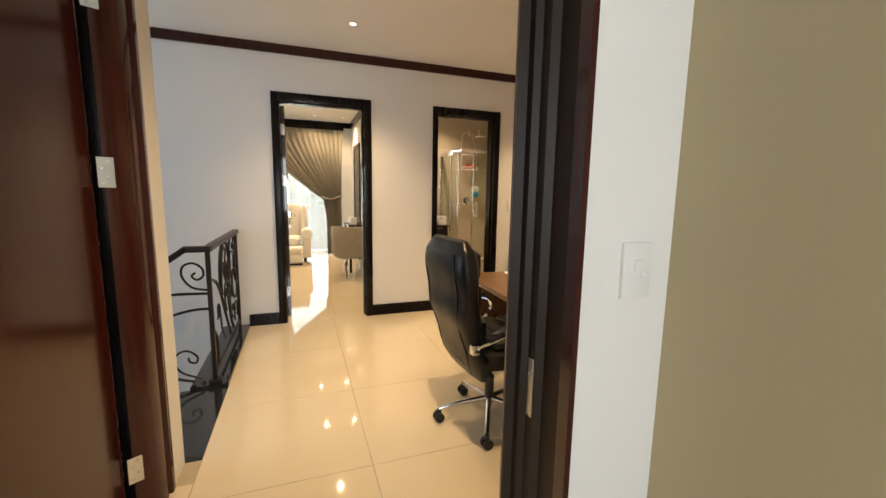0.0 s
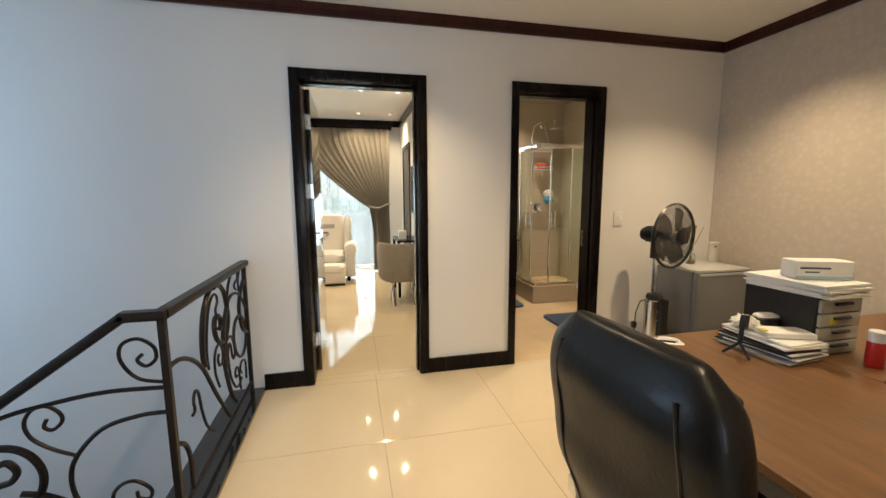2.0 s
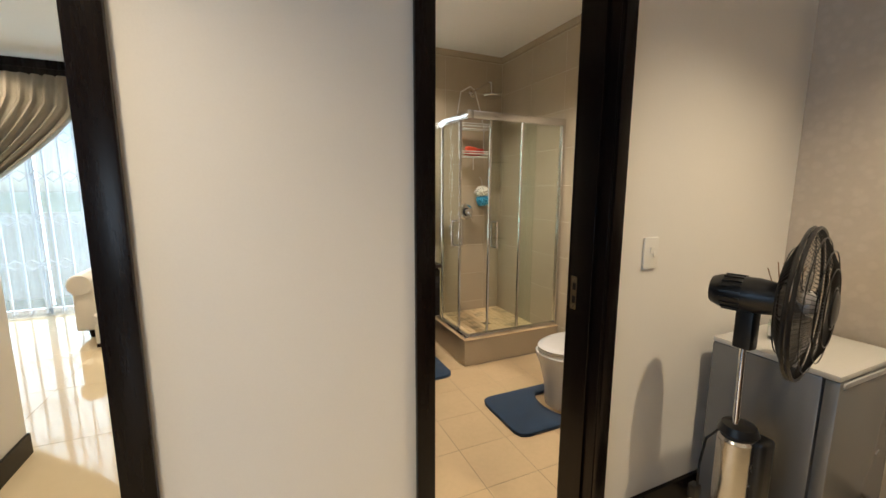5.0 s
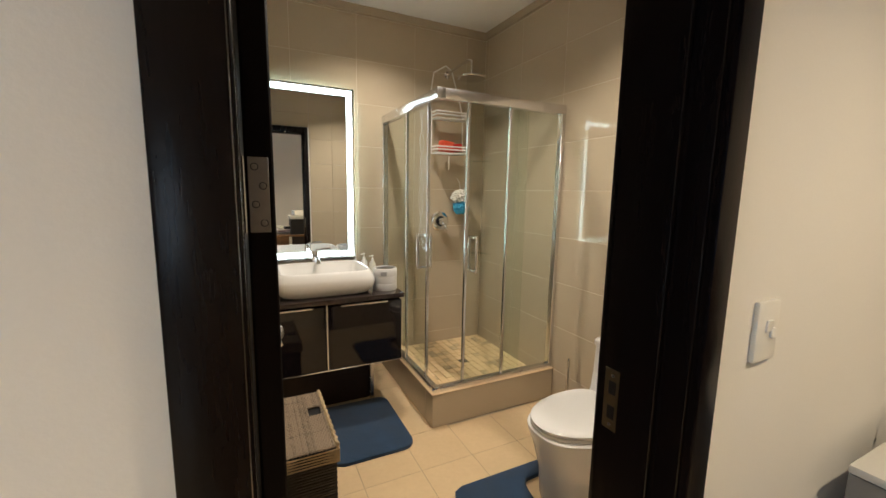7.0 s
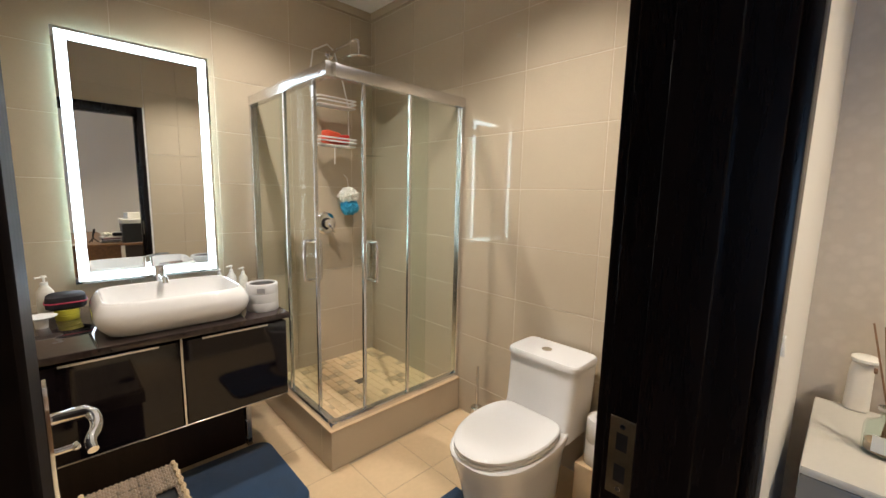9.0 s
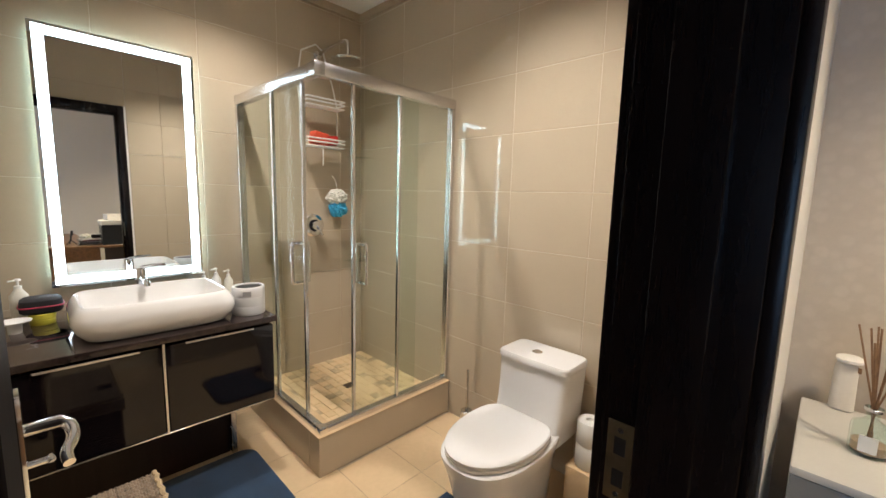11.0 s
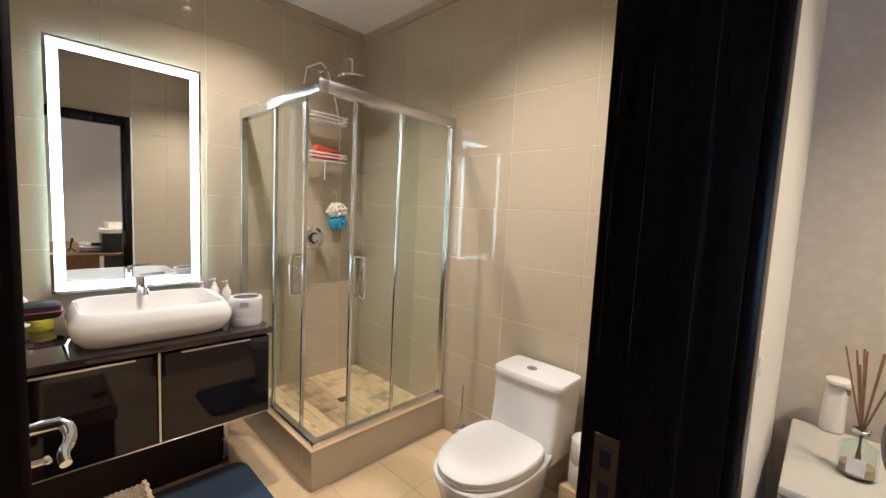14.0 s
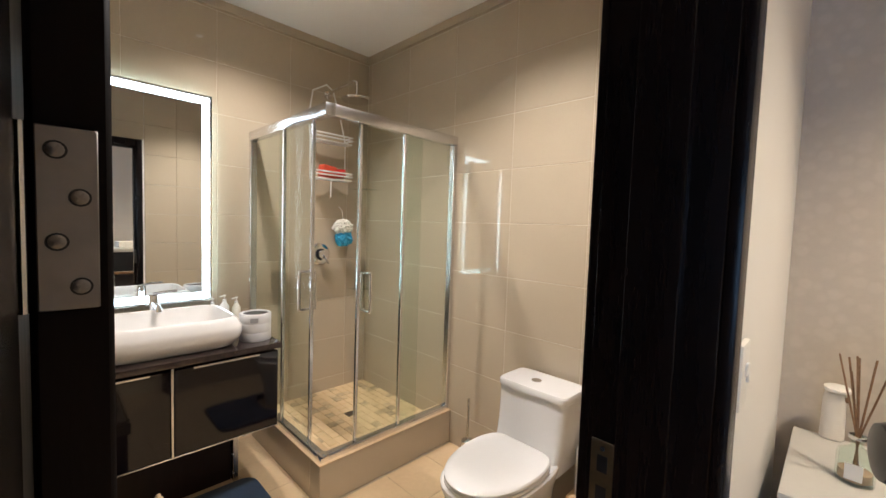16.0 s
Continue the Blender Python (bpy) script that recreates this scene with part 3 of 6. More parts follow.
# ---- stairwell and railing ----
run("stair_kerb", [(0.07, 0.285, 5.17, NY0 - 0.001, -0.30, 0.018), (0.02, 0.285, 4.416, 5.17, -0.30, 0.0)], GRANITE, "polished black granite edging at the stairwell", "kerb")
stair = thing("staircase", "black granite stairs going down", "stairs", kind="structure")
for i in range(8):
    part("step", B(-0.25 - 0.27 * i, 0.02 - 0.27 * i, 4.416, 5.17, -0.175 * (i + 1) - 0.20, -0.175 * (i + 1), 0.004, 1), GRANITE, stair)
solid("floor_lower", boxes((-2.4, 0.3, 4.4, NY0, -2.9, -2.8)), CREAM_TILE, "cream tiled floor at the foot of the stairs", "floor", "structure", smooth=False)
solid("wall_well_east", boxes((0.14, 0.29, 4.42, NY0, -2.8, -0.30)), WALL, "white painted wall under the landing", "wall", "structure", smooth=False)

rail = thing("railing", "wrought iron stair railing with scrolls and flat handrail", "railing", at=(0.205, 5.22, 0.018))


def flat_bar(pts, w, h):
    # swept flat handrail, level cross-section
    rings = []
    for i, p in enumerate(pts):
        p = Vector(p)
        a = Vector(pts[max(0, i - 1)])
        b = Vector(pts[min(len(pts) - 1, i + 1)])
        d = (b - a).normalized()
        s = d.cross(Vector((0, 0, 1))).normalized()
        u = s.cross(d)
        rings.append([p + s * (w / 2) * cx + u * (h / 2) * cz for cx, cz in ((-1, -0.6), (-0.8, -1), (0.8, -1), (1, -0.6), (1, 0.6), (0.8, 1), (-0.8, 1), (-1, 0.6))])
    return loft(rings)


part("handrail", flat_bar([(0, 0.0, 0.868), (0, 0.3, 0.868), (0, 1.168, 0.868)], 0.052, 0.036), IRON, rail, "flat dark handrail")
part("handrail", flat_bar([(0.02, 0, 0.868), (-0.13, 0, 0.868)], 0.052, 0.036), IRON, rail, "flat dark handrail")
part("handrail", flat_bar([(-0.115, 0, 0.872), (-0.5, 0, 0.60), (-1.9, 0, -0.40)], 0.052, 0.036), IRON, rail, "flat dark sloping handrail")
part("post", B(-0.013, 0.013, -0.013, 0.013, 0, 0.86, 0.002, 1), IRON, rail)
part("post", B(-0.012, 0.012, 1.135, 1.158, 0, 0.86, 0.002, 1), IRON, rail)
part("shoe", B(-0.035, 0.035, -0.035, 0.035, 0, 0.022, 0.006, 2), IRON, rail)


def bent(pts, n=7):
    # wrought bar bent smoothly through a few points
    P = [Vector(p) for p in pts]
    P = [2 * P[0] - P[1]] + P + [2 * P[-1] - P[-2]]
    out = []
    for a, b, c, d in zip(P, P[1:], P[2:], P[3:]):
        for k in range(n):
            s = k / n
            out.append(0.5 * (2 * b + (c - a) * s + (2 * a - 5 * b + 4 * c - d) * s * s + (3 * b - a - 3 * c + d) * s ** 3))
    return out + [P[-2]]


def flight(*pts):
    return bent([(a, 0, z) for a, z in pts])


def level(*pts):
    return bent([(0, a, z) for a, z in pts])


# sloping side, in the plane of the flight
S = [
    flight((0, 0.605), (-0.095, 0.630), (-0.145, 0.70), (-0.138, 0.762), (-0.085, 0.782), (-0.036, 0.748), (-0.032, 0.700), (-0.066, 0.676), (-0.092, 0.700), (-0.074, 0.722)),
    flight((-0.005, 0.586), (-0.197, 0.590), (-0.365, 0.568), (-0.53, 0.530), (-0.70, 0.45)),
    flight((0, 0.488), (-0.108, 0.484), (-0.231, 0.447), (-0.322, 0.346), (-0.345, 0.25), (-0.32, 0.146), (-0.244, 0.062), (-0.112, 0.013)),
    flight((-0.07, 0.028), (-0.181, 0.083), (-0.222, 0.160), (-0.195, 0.212), (-0.143, 0.222), (-0.094, 0.180), (-0.102, 0.142), (-0.136, 0.150), (-0.142, 0.178)),
    flight((-0.318, 0.356), (-0.388, 0.392), (-0.446, 0.442), (-0.462, 0.500), (-0.435, 0.548), (-0.39, 0.558), (-0.352, 0.527), (-0.349, 0.494), (-0.380, 0.467), (-0.404, 0.480), (-0.394, 0.508)),
    flight((-0.66, 0.36), (-0.60, 0.405), (-0.545, 0.418), (-0.490, 0.405), (-0.446, 0.362), (-0.426, 0.295), (-0.45, 0.215), (-0.52, 0.15)),
    flight((-0.60, 0.21), (-0.57, 0.27), (-0.525, 0.287), (-0.504, 0.322), (-0.528, 0.360), (-0.566, 0.352)),
    flight((-0.50, 0.236), (-0.42, 0.211), (-0.335, 0.148), (-0.298, 0.056), (-0.297, -0.034), (-0.338, -0.145)),
    flight((-0.45, 0.07), (-0.405, 0.088), (-0.351, 0.072), (-0.328, 0.0), (-0.334, -0.088), (-0.375, -0.156)),
    flight((-0.416, 0.0), (-0.392, 0.020), (-0.394, 0.046), (-0.42, 0.056)),
]
THICK = {1: 0.0085, 2: 0.0085, 5: 0.013, 6: 0.012, 7: 0.011}
for k, pts in enumerate(S):
    part("scroll", tube(pts, THICK.get(k, 0.0068), 7), IRON, rail)
part("bottom_bar", tube([(-0.06, 0, 0.012), (-0.10, 0, -0.018), (-0.314, 0, -0.151), (-0.9, 0, -0.52)], 0.010, 7), IRON, rail)
# level side, along the well: a broad C with a heavy curl, stems, an oval and paired curls
T = [
    (level((0.52, 0.85), (0.465, 0.815), (0.408, 0.759), (0.367, 0.664), (0.356, 0.568), (0.372, 0.505)), 0.013),
    (level((0.560, 0.838), (0.61, 0.842), (0.66, 0.828), (0.723, 0.775), (0.752, 0.685), (0.752, 0.610), (0.708, 0.545), (0.647, 0.525), (0.585, 0.546), (0.545, 0.588), (0.532, 0.640), (0.550, 0.680), (0.592, 0.686), (0.628, 0.656), (0.628, 0.618), (0.603, 0.611)), 0.0125),
    (level((0.414, 0.470), (0.405, 0.552), (0.42, 0.631), (0.461, 0.733), (0.507, 0.784), (0.563, 0.806), (0.6, 0.785), (0.600, 0.752), (0.568, 0.722), (0.574, 0.692)), 0.0065),
    (level((0.54, 0.32), (0.497, 0.409), (0.499, 0.486), (0.535, 0.529), (0.591, 0.533), (0.627, 0.475), (0.607, 0.426), (0.566, 0.424), (0.546, 0.462), (0.566, 0.488)), 0.0065),
    (level((0.763, 0.70), (0.694, 0.637), (0.657, 0.571), (0.639, 0.454), (0.652, 0.358), (0.697, 0.234), (0.742, 0.160), (0.80, 0.10)), 0.0115),
    (level((0.752, 0.685), (0.768, 0.735), (0.805, 0.80), (0.866, 0.846)), 0.0075),
    (level((0.758, 0.695), (0.808, 0.722), (0.863, 0.732), (0.967, 0.712), (1.06, 0.65), (1.125, 0.58)), 0.0085),
    (level((1.12, 0.765), (1.06, 0.728), (1.015, 0.685), (0.980, 0.613), (0.996, 0.528), (1.036, 0.463), (1.12, 0.415)), 0.0115),
    (level((0.996, 0.848), (0.990, 0.802), (0.942, 0.788), (0.914, 0.768), (0.945, 0.740)), 0.0065),
    (level((1.046, 0.848), (1.0, 0.785), (1.0, 0.718)), 0.0065),
    (level((0.69, 0.36), (0.676, 0.429), (0.686, 0.480), (0.722, 0.513), (0.782, 0.506), (0.822, 0.456), (0.834, 0.384), (0.797, 0.367), (0.776, 0.414), (0.762, 0.466), (0.730, 0.472), (0.706, 0.411), (0.728, 0.292), (0.789, 0.204), (0.86, 0.17), (0.93, 0.19)), 0.0068),
    (level((1.03, 0.14), (1.036, 0.238), (0.994, 0.278), (0.935, 0.278), (0.912, 0.245), (0.94, 0.215)), 0.0065),
    (level((0.90, 0.13), (0.885, 0.25), (0.86, 0.288), (0.828, 0.290), (0.809, 0.268), (0.820, 0.242), (0.85, 0.240)), 0.0065),
    (level((0.01, 0.650), (0.05, 0.656), (0.128, 0.643), (0.232, 0.595), (0.347, 0.5), (0.473, 0.326), (0.59, 0.178), (0.66, 0.09)), 0.010),
    (level((0.186, 0.362), (0.214, 0.374), (0.209, 0.425), (0.238, 0.450), (0.268, 0.420), (0.290, 0.329), (0.333, 0.229), (0.42, 0.15)), 0.0068),
    (level((0.01, 0.33), (0.045, 0.325), (0.095, 0.285), (0.125, 0.22), (0.13, 0.14), (0.13, 0.06)), 0.010),
    ([(0, 0.02, 0.06), (0, 0.6, 0.06), (0, 1.14, 0.06)], 0.010),
]
for pts, r in T:
    part("scroll", tube(pts, r, 7), IRON, rail)
part("oval_ring", tube([(0, 0.962 + 0.130 * math.cos(a) * 0.98 - 0.02 * math.sin(a), 0.445 + 0.130 * math.sin(a)) for a in [2 * math.pi * k / 36 for k in range(36)]], 0.009, 8, closed=True), IRON, rail)

# ---- study: desk, chair, fan, fridge ----
DZ = 0.655
desk = thing("desk", "walnut laminate L-shaped office desk with dark panels", "desk", at=(2.3, 4.2, 0))


def P(*pts):
    return [(x - 2.3, y - 4.2) for x, y in pts]


part("desktop", prism(P((1.845, 3.27), (1.838, 3.70), (1.862, 4.05), (1.874, 4.45), (1.885, 4.80), (1.898, 5.138), (2.70, 5.138), (2.70, 4.55), (2.60, 4.10), (2.55, 3.27)), DZ - 0.03, DZ, 0.003, 1), DESK, desk, "walnut laminate top")
part("return_top", prism(P((2.702, 4.55), (2.702, 5.138), (XR - 0.02, 5.138), (XR - 0.02, 4.55)), DZ - 0.03, DZ, 0.003, 1), DESK, desk, "walnut laminate return")
part("modesty_panel", prism(P((2.40, 3.35), (2.42, 3.35), (2.52, 4.55), (2.50, 4.55)), 0.0, DZ - 0.031), DESK_DARK, desk)
part("end_panel", prism(P((1.985, 5.065), (2.68, 5.065), (2.68, 5.095), (1.985, 5.095)), 0, DZ - 0.031), DESK, desk)
part("end_panel", prism(P((1.90, 3.29), (2.52, 3.29), (2.52, 3.32), (1.90, 3.32)), 0, DZ - 0.031), DESK, desk)
part("back_panel", prism(P((2.72, 5.10), (XR - 0.03, 5.10), (XR - 0.03, 5.12), (2.72, 5.12)), 0.05, DZ - 0.031), DESK_DARK, desk)
part("end_panel", prism(P((XR - 0.05, 4.57), (XR - 0.025, 4.57), (XR - 0.025, 5.09), (XR - 0.05, 5.09)), 0, DZ - 0.031), DESK_DARK, desk)
part("pedestal", B(0.75, 1.15, 0.40, 0.88, 0.04, DZ - 0.032, 0.004, 1), DESK_DARK, desk)

chair = thing("office_chair", "black leather executive office chair with chrome arms", "chair", at=(1.70, 4.315, 0), turn=4)


def cushion(rings, n=28):
    return loft([oval(cx, cy, z, a, b, e, n) for cx, cy, z, a, b, e in rings])


# backrest: padded slab that leans back and bows; local +x is forward
back = []
BW = [0.100, 0.172, 0.216, 0.230, 0.212, 0.216, 0.234, 0.248, 0.256, 0.257, 0.250, 0.232, 0.188]
BZ0, BZH = 0.27, 0.76


def back_x(f):
    return -0.160 - 0.030 * math.sin(f * math.pi * 0.9) - 0.070 * f + 0.090 * (1 - f) ** 3


def back_w(f):
    # smooth half-width between the stations of BW
    g = min(max(f * 12, 0), 11.999)
    i = int(g)
    a, b, c, d = BW[max(i - 1, 0)], BW[i], BW[i + 1], BW[min(i + 2, 12)]
    s = g - i
    return 0.5 * (2 * b + (c - a) * s + (2 * a - 5 * b + 4 * c - d) * s * s + (3 * b - a - 3 * c + d) * s ** 3)


for i in range(41):
    f = 1 - (1 - i / 40) ** 1.35
    d = 0.052 + 0.012 * math.sin(f * math.pi * 3) ** 2 + 0.004 * noise.noise(Vector((f * 9, 2, 0)))
    d *= min(1.0, 0.30 + 0.70 * math.sqrt(min(1, (1 - f) / 0.09))) * min(1.0, 0.5 + f * 8)
    w = back_w(f) * min(1.0, 0.90 + 0.10 * math.sqrt(min(1, (1 - f) / 0.06)))
    ring = oval(back_x(f), 0, BZ0 + BZH * f, d, w, 3.4, 56)
    # soft creases in the leather
    back.append([(x + 0.0035 * noise.noise(Vector((y * 14, z * 10, x * 6))), y, z + 0.004 * noise.noise(Vector((y * 5, 7, x * 5)))) for x, y, z in ring])
part("backrest", loft(back), LEATHER, chair, "padded black leather backrest")
for sy in (-1, 1):
    part("piping", tube([(back_x(k / 12) - 0.9 * (0.052 + 0.012 * math.sin(k / 4 * math.pi) ** 2), sy * (BW[k] * 0.70), BZ0 + BZH * k / 12) for k in range(1, 12)], 0.0038, 6), LEATHER, chair, "leather seam")
for k, z in enumerate((0.58, 0.75, 0.91)):
    f = (z - BZ0) / BZH
    x = back_x(f) + 0.045
    part("back_pad", cushion([(x, 0, z - 0.075, 0.018, 0.16, 3), (x + 0.012, 0, z - 0.05, 0.042, 0.19, 3), (x + 0.012, 0, z + 0.05, 0.042, 0.19, 3), (x, 0, z + 0.075, 0.018, 0.16, 3)]), LEATHER, chair)
part("seat", cushion([(0.04, 0, 0.375, 0.21, 0.21, 3.5), (0.045, 0, 0.39, 0.245, 0.24, 3.5), (0.045, 0, 0.43, 0.255, 0.25, 3.2), (0.045, 0, 0.465, 0.25, 0.245, 3), (0.04, 0, 0.485, 0.215, 0.21, 2.8), (0.04, 0, 0.492, 0.12, 0.12, 2.4)], 36), LEATHER, chair, "padded black leather seat")
for x, a in ((-0.035, 0.075), (0.095, 0.072), (0.205, 0.055)):
    # puffed rolls stitched across the seat
    part("seat_pad", cushion([(x, 0, 0.470, a * 0.90, 0.205, 3), (x, 0, 0.495, a, 0.222, 3), (x, 0, 0.515, a * 0.88, 0.208, 3), (x, 0, 0.526, a * 0.45, 0.17, 2.6)], 32), LEATHER, chair, "puffed leather roll")
part("seat_front", cushion([(0.255, 0, 0.372, 0.045, 0.20, 3), (0.268, 0, 0.395, 0.052, 0.225, 3), (0.272, 0, 0.440, 0.052, 0.228, 3), (0.258, 0, 0.470, 0.040, 0.20, 3)], 32), LEATHER, chair, "puffed front roll")
for sy in (-1, 1):
    y = sy * 0.308
    loop = [(-0.19, y * 0.68, 0.51), (-0.13, y * 0.94, 0.575), (-0.08, y, 0.605), (0.02, y, 0.625), (0.14, y, 0.618), (0.205, y, 0.58), (0.205, y, 0.52), (0.15, y, 0.46), (0.05, y * 0.96, 0.425), (-0.02, y * 0.80, 0.40)]
    sm = []
    for i in range(len(loop) - 1):
        for k in range(4):
            sm.append(Vector(loop[i]).lerp(Vector(loop[i + 1]), k / 4))
    sm.append(Vector(loop[-1]))
    for _ in range(3):
        sm = [sm[0]] + [(sm[i - 1] + 2 * sm[i] + sm[i + 1]) / 4 for i in range(1, len(sm) - 1)] + [sm[-1]]
    arm = part("armrest", flat_bar(sm, 0.036, 0.016), CHROME, chair, "curved chrome armrest")
    pad = [p + Vector((0, 0, 0.017)) for p in sm[3:17]]
    part("arm_pad", flat_bar(pad, 0.058, 0.030), LEATHER, arm, "black leather arm pad")
    part("bracket", B(-0.215, -0.175, y * 0.68 - 0.02, y * 0.68 + 0.02, 0.485, 0.535, 0.006, 2), CHROME, arm)
part("gas_lift", tube([(0.02, 0, 0.09), (0.02, 0, 0.25)], 0.026, 16), BLACKP, chair)
part("column", tube([(0.02, 0, 0.24), (0.02, 0, 0.375)], 0.016, 16), CHROME, chair)
part("tilt_box", B(-0.09, 0.11, -0.07, 0.07, 0.335, 0.378, 0.01, 2), BLACKP, chair)
for k in range(5):
    a = radians(72 * k + 22)
    ca, sa = math.cos(a), math.sin(a)
    part("base_leg", tube([(0.02 + 0.02 * ca, 0.02 * sa, 0.115), (0.02 + 0.16 * ca, 0.16 * sa, 0.098), (0.02 + 0.285 * ca, 0.285 * sa, 0.072)], 0.018, 10, r1=0.012), CHROME, chair, "chrome base leg")
    cs = part("caster", B(-0.012, 0.012, -0.012, 0.012, 0.045, 0.068, 0.003, 1), BLACKP, chair, at=(0.02 + 0.285 * ca, 0.285 * sa, 0))
    for dy in (-0.016, 0.016):
        part("wheel", tube([(0, dy - 0.008, 0.026), (0, dy + 0.008, 0.026)], 0.026, 18), BLACKP, cs)

fan = thing("pedestal_fan", "black pedestal fan with smoked blades and chrome column", "fan", at=(3.07, 6.10, 0))
fb = [(x + 0.10 * x * y, y) for x, y, z in oval(0.01, -0.01, 0, 0.176, 0.168, 3.0, 40)]
part("base", prism(fb, 0, 0.034, 0.013, 4), BLACKP, fan, "flat rounded black base")
part("collar", lathe([(0.085, 0.032), (0.085, 0.045), (0.07, 0.056)], 32), CHROME, fan, at=(0.03, 0, 0))
part("column", lathe([(0.052, 0.05), (0.053, 0.30), (0.053, 0.52), (0.045, 0.53)], 28), STEEL, fan, "brushed steel column", at=(0.03, 0, 0))
part("column_back", B(0.040, 0.112, -0.080, 0.035, 0.055, 0.54, 0.018, 3), BLACKP, fan, "black column half with dial")
part("tilt_collar", lathe([(0.05, 0.53), (0.06, 0.545), (0.05, 0.57), (0.02, 0.58)], 20), BLACKP, fan, at=(0.04, 0, 0))
part("pole", tube([(0.02, 0, 0.545), (0.028, 0.01, 0.86)], 0.010, 12), CHROME, fan)
part("neck", B(0.005, 0.052, -0.02, 0.035, 0.84, 0.97, 0.01, 2), BLACKP, fan)
# head turned towards the desk corner; local z of the head is the fan axis
hm = pose(0.03, 0.02, 1.02) @ pose(0, 0, 0, 0, 0, -76) @ pose(0, 0, 0, 0, 90, 0)
hd = part("motor", lathe([(0.02, -0.10), (0.045, -0.095), (0.055, -0.07), (0.058, 0.03), (0.05, 0.09)], 28), BLACKP, fan, "ribbed black motor housing", at=hm)
for k in range(18):
    a = radians(20 * k)
    part("rib", B(0.054, 0.061, -0.003, 0.003, -0.06, -0.005), BLACKP, hd, at=pose(0, 0, 0, 0, 0, 20 * k))
RF = 0.228
cage = part("guard", bmesh.new(), BLACKP, fan, "round black wire guard", at=hm @ pose(0, 0, 0.055))
bmg = bmesh.new()
for r, z, w in ((RF, 0.085, 0.0055), (RF, 0.098, 0.0055), (RF * 0.72, 0.050, 0.0018), (RF * 0.72, 0.135, 0.0018), (RF * 0.88, 0.115, 0.0016), (RF * 0.5, 0.146, 0.0016), (0.06, 0.148, 0.004), (0.06, 0.035, 0.004)):
    tube([(r * math.cos(k * math.pi / 24), r * math.sin(k * math.pi / 24), z) for k in range(48)], w, 5, bm=bmg, closed=True)
for k in range(88):
    a = 2 * math.pi * k / 88
    c, s = math.cos(a), math.sin(a)
    tube([(r * c, r * s, z) for r, z in ((0.05, 0.150), (0.13, 0.142), (0.18, 0.120), (RF, 0.096))], 0.0011, 4, bm=bmg)
    tube([(r * c, r * s, z) for r, z in ((0.05, 0.034), (0.13, 0.042), (0.18, 0.062), (RF, 0.087))], 0.0011, 4, bm=bmg)
bmg.to_mesh(cage.data)
bmg.free()
part("hub_badge", lathe([(0.050, 0.146), (0.052, 0.153), (0.04, 0.158)], 28), BLACKP, fan, "black centre badge", at=hm @ pose(0, 0, 0.055))
SMOKED = mat("smoked_blade", (0.13, 0.125, 0.115), 0.12, var=0.1, alpha=0.72)
part("blade_hub", lathe([(0.035, 0.06), (0.035, 0.105), (0.02, 0.115)], 20), GREYT, fan, at=hm @ pose(0, 0, 0.055))
for k in range(5):
    rings = []
    for i in range(9):
        f = i / 8
        r = 0.03 + 0.172 * f
        w = 0.028 + 0.062 * math.sin(min(1, f * 1.25) * math.pi * 0.62)
        tw = 0.55 - 0.35 * f
        sw = 0.35 * f
        pts = []
        for u in (-1, -0.5, 0, 0.5, 1):
            pts.append((u * w))
        top = [(r * math.cos(u / max(r, 0.05) * 0.8 + sw), r * math.sin(u / max(r, 0.05) * 0.8 + sw), 0.085 + u * tw * 0.5 + 0.0012) for u in pts]
        bot = [(x, y, z - 0.0024) for x, y, z in reversed(top)]
        rings.append(top + bot)
    part("blade", loft(rings), SMOKED, fan, "smoked translucent blade", at=hm @ pose(0, 0, 0.055, 0, 0, 72 * k))
cord = [(0.06, 0.055, 0.53), (-0.03, 0.06, 0.50), (-0.07, 0.05, 0.42), (-0.085, 0.04, 0.33), (-0.075, 0.05, 0.24), (-0.09, 0.06, 0.16), (-0.10, 0.07, 0.05), (-0.07, 0.16, 0.012)]
part("cord", tube(cord, 0.0045, 6), BLACKP, fan, "hanging black cord")
part("plug", B(-0.10, -0.065, 0.035, 0.065, 0.30, 0.35, 0.008, 2), BLACKP, fan)
part("cord", tube([(0.11, 0.0, 0.52), (0.13, -0.03, 0.40), (0.155, -0.03, 0.28), (0.17, -0.02, 0.20)], 0.006, 6), BLACKP, fan, "hanging black cord")
part("foot_pedal", B(0.02, 0.045, -0.20, -0.13, 0.004, 0.02, 0.003, 1), BLACKP, fan)

FX0, FX1, FY0, FY1, FZ = 3.335, 3.80, 5.945, 6.345, 0.765
fridge = thing("bar_fridge", "silver-grey bar fridge with pale top", "fridge", at=(FX0, FY0, 0))
part("body", B(0, FX1 - FX0, 0.045, FY1 - FY0, 0.02, FZ - 0.022, 0.008, 2), GREYP, fridge, "silver-grey painted cabinet")
part("top", B(-0.003, FX1 - FX0 + 0.003, 0.0, FY1 - FY0, FZ - 0.0215, FZ, 0.007, 2), mat("pale_grey_plastic", (0.52, 0.51, 0.49), 0.4, var=0.04), fridge, "pale grey plastic top")
part("door", B(0, FX1 - FX0, 0.0, 0.040, 0.03, FZ - 0.024, 0.007, 2), GREYP, fridge, "silver-grey door")
part("grip", B(0.02, FX1 - FX0 - 0.03, -0.004, 0.012, FZ - 0.048, FZ - 0.028, 0.003, 1), GREYT, fridge)
for fx in (0.04, 0.42):
    for fy in (0.05, 0.36):
        part("foot", tube([(fx, fy, 0), (fx, fy, 0.022)], 0.016, 12), BLACKP, fridge)


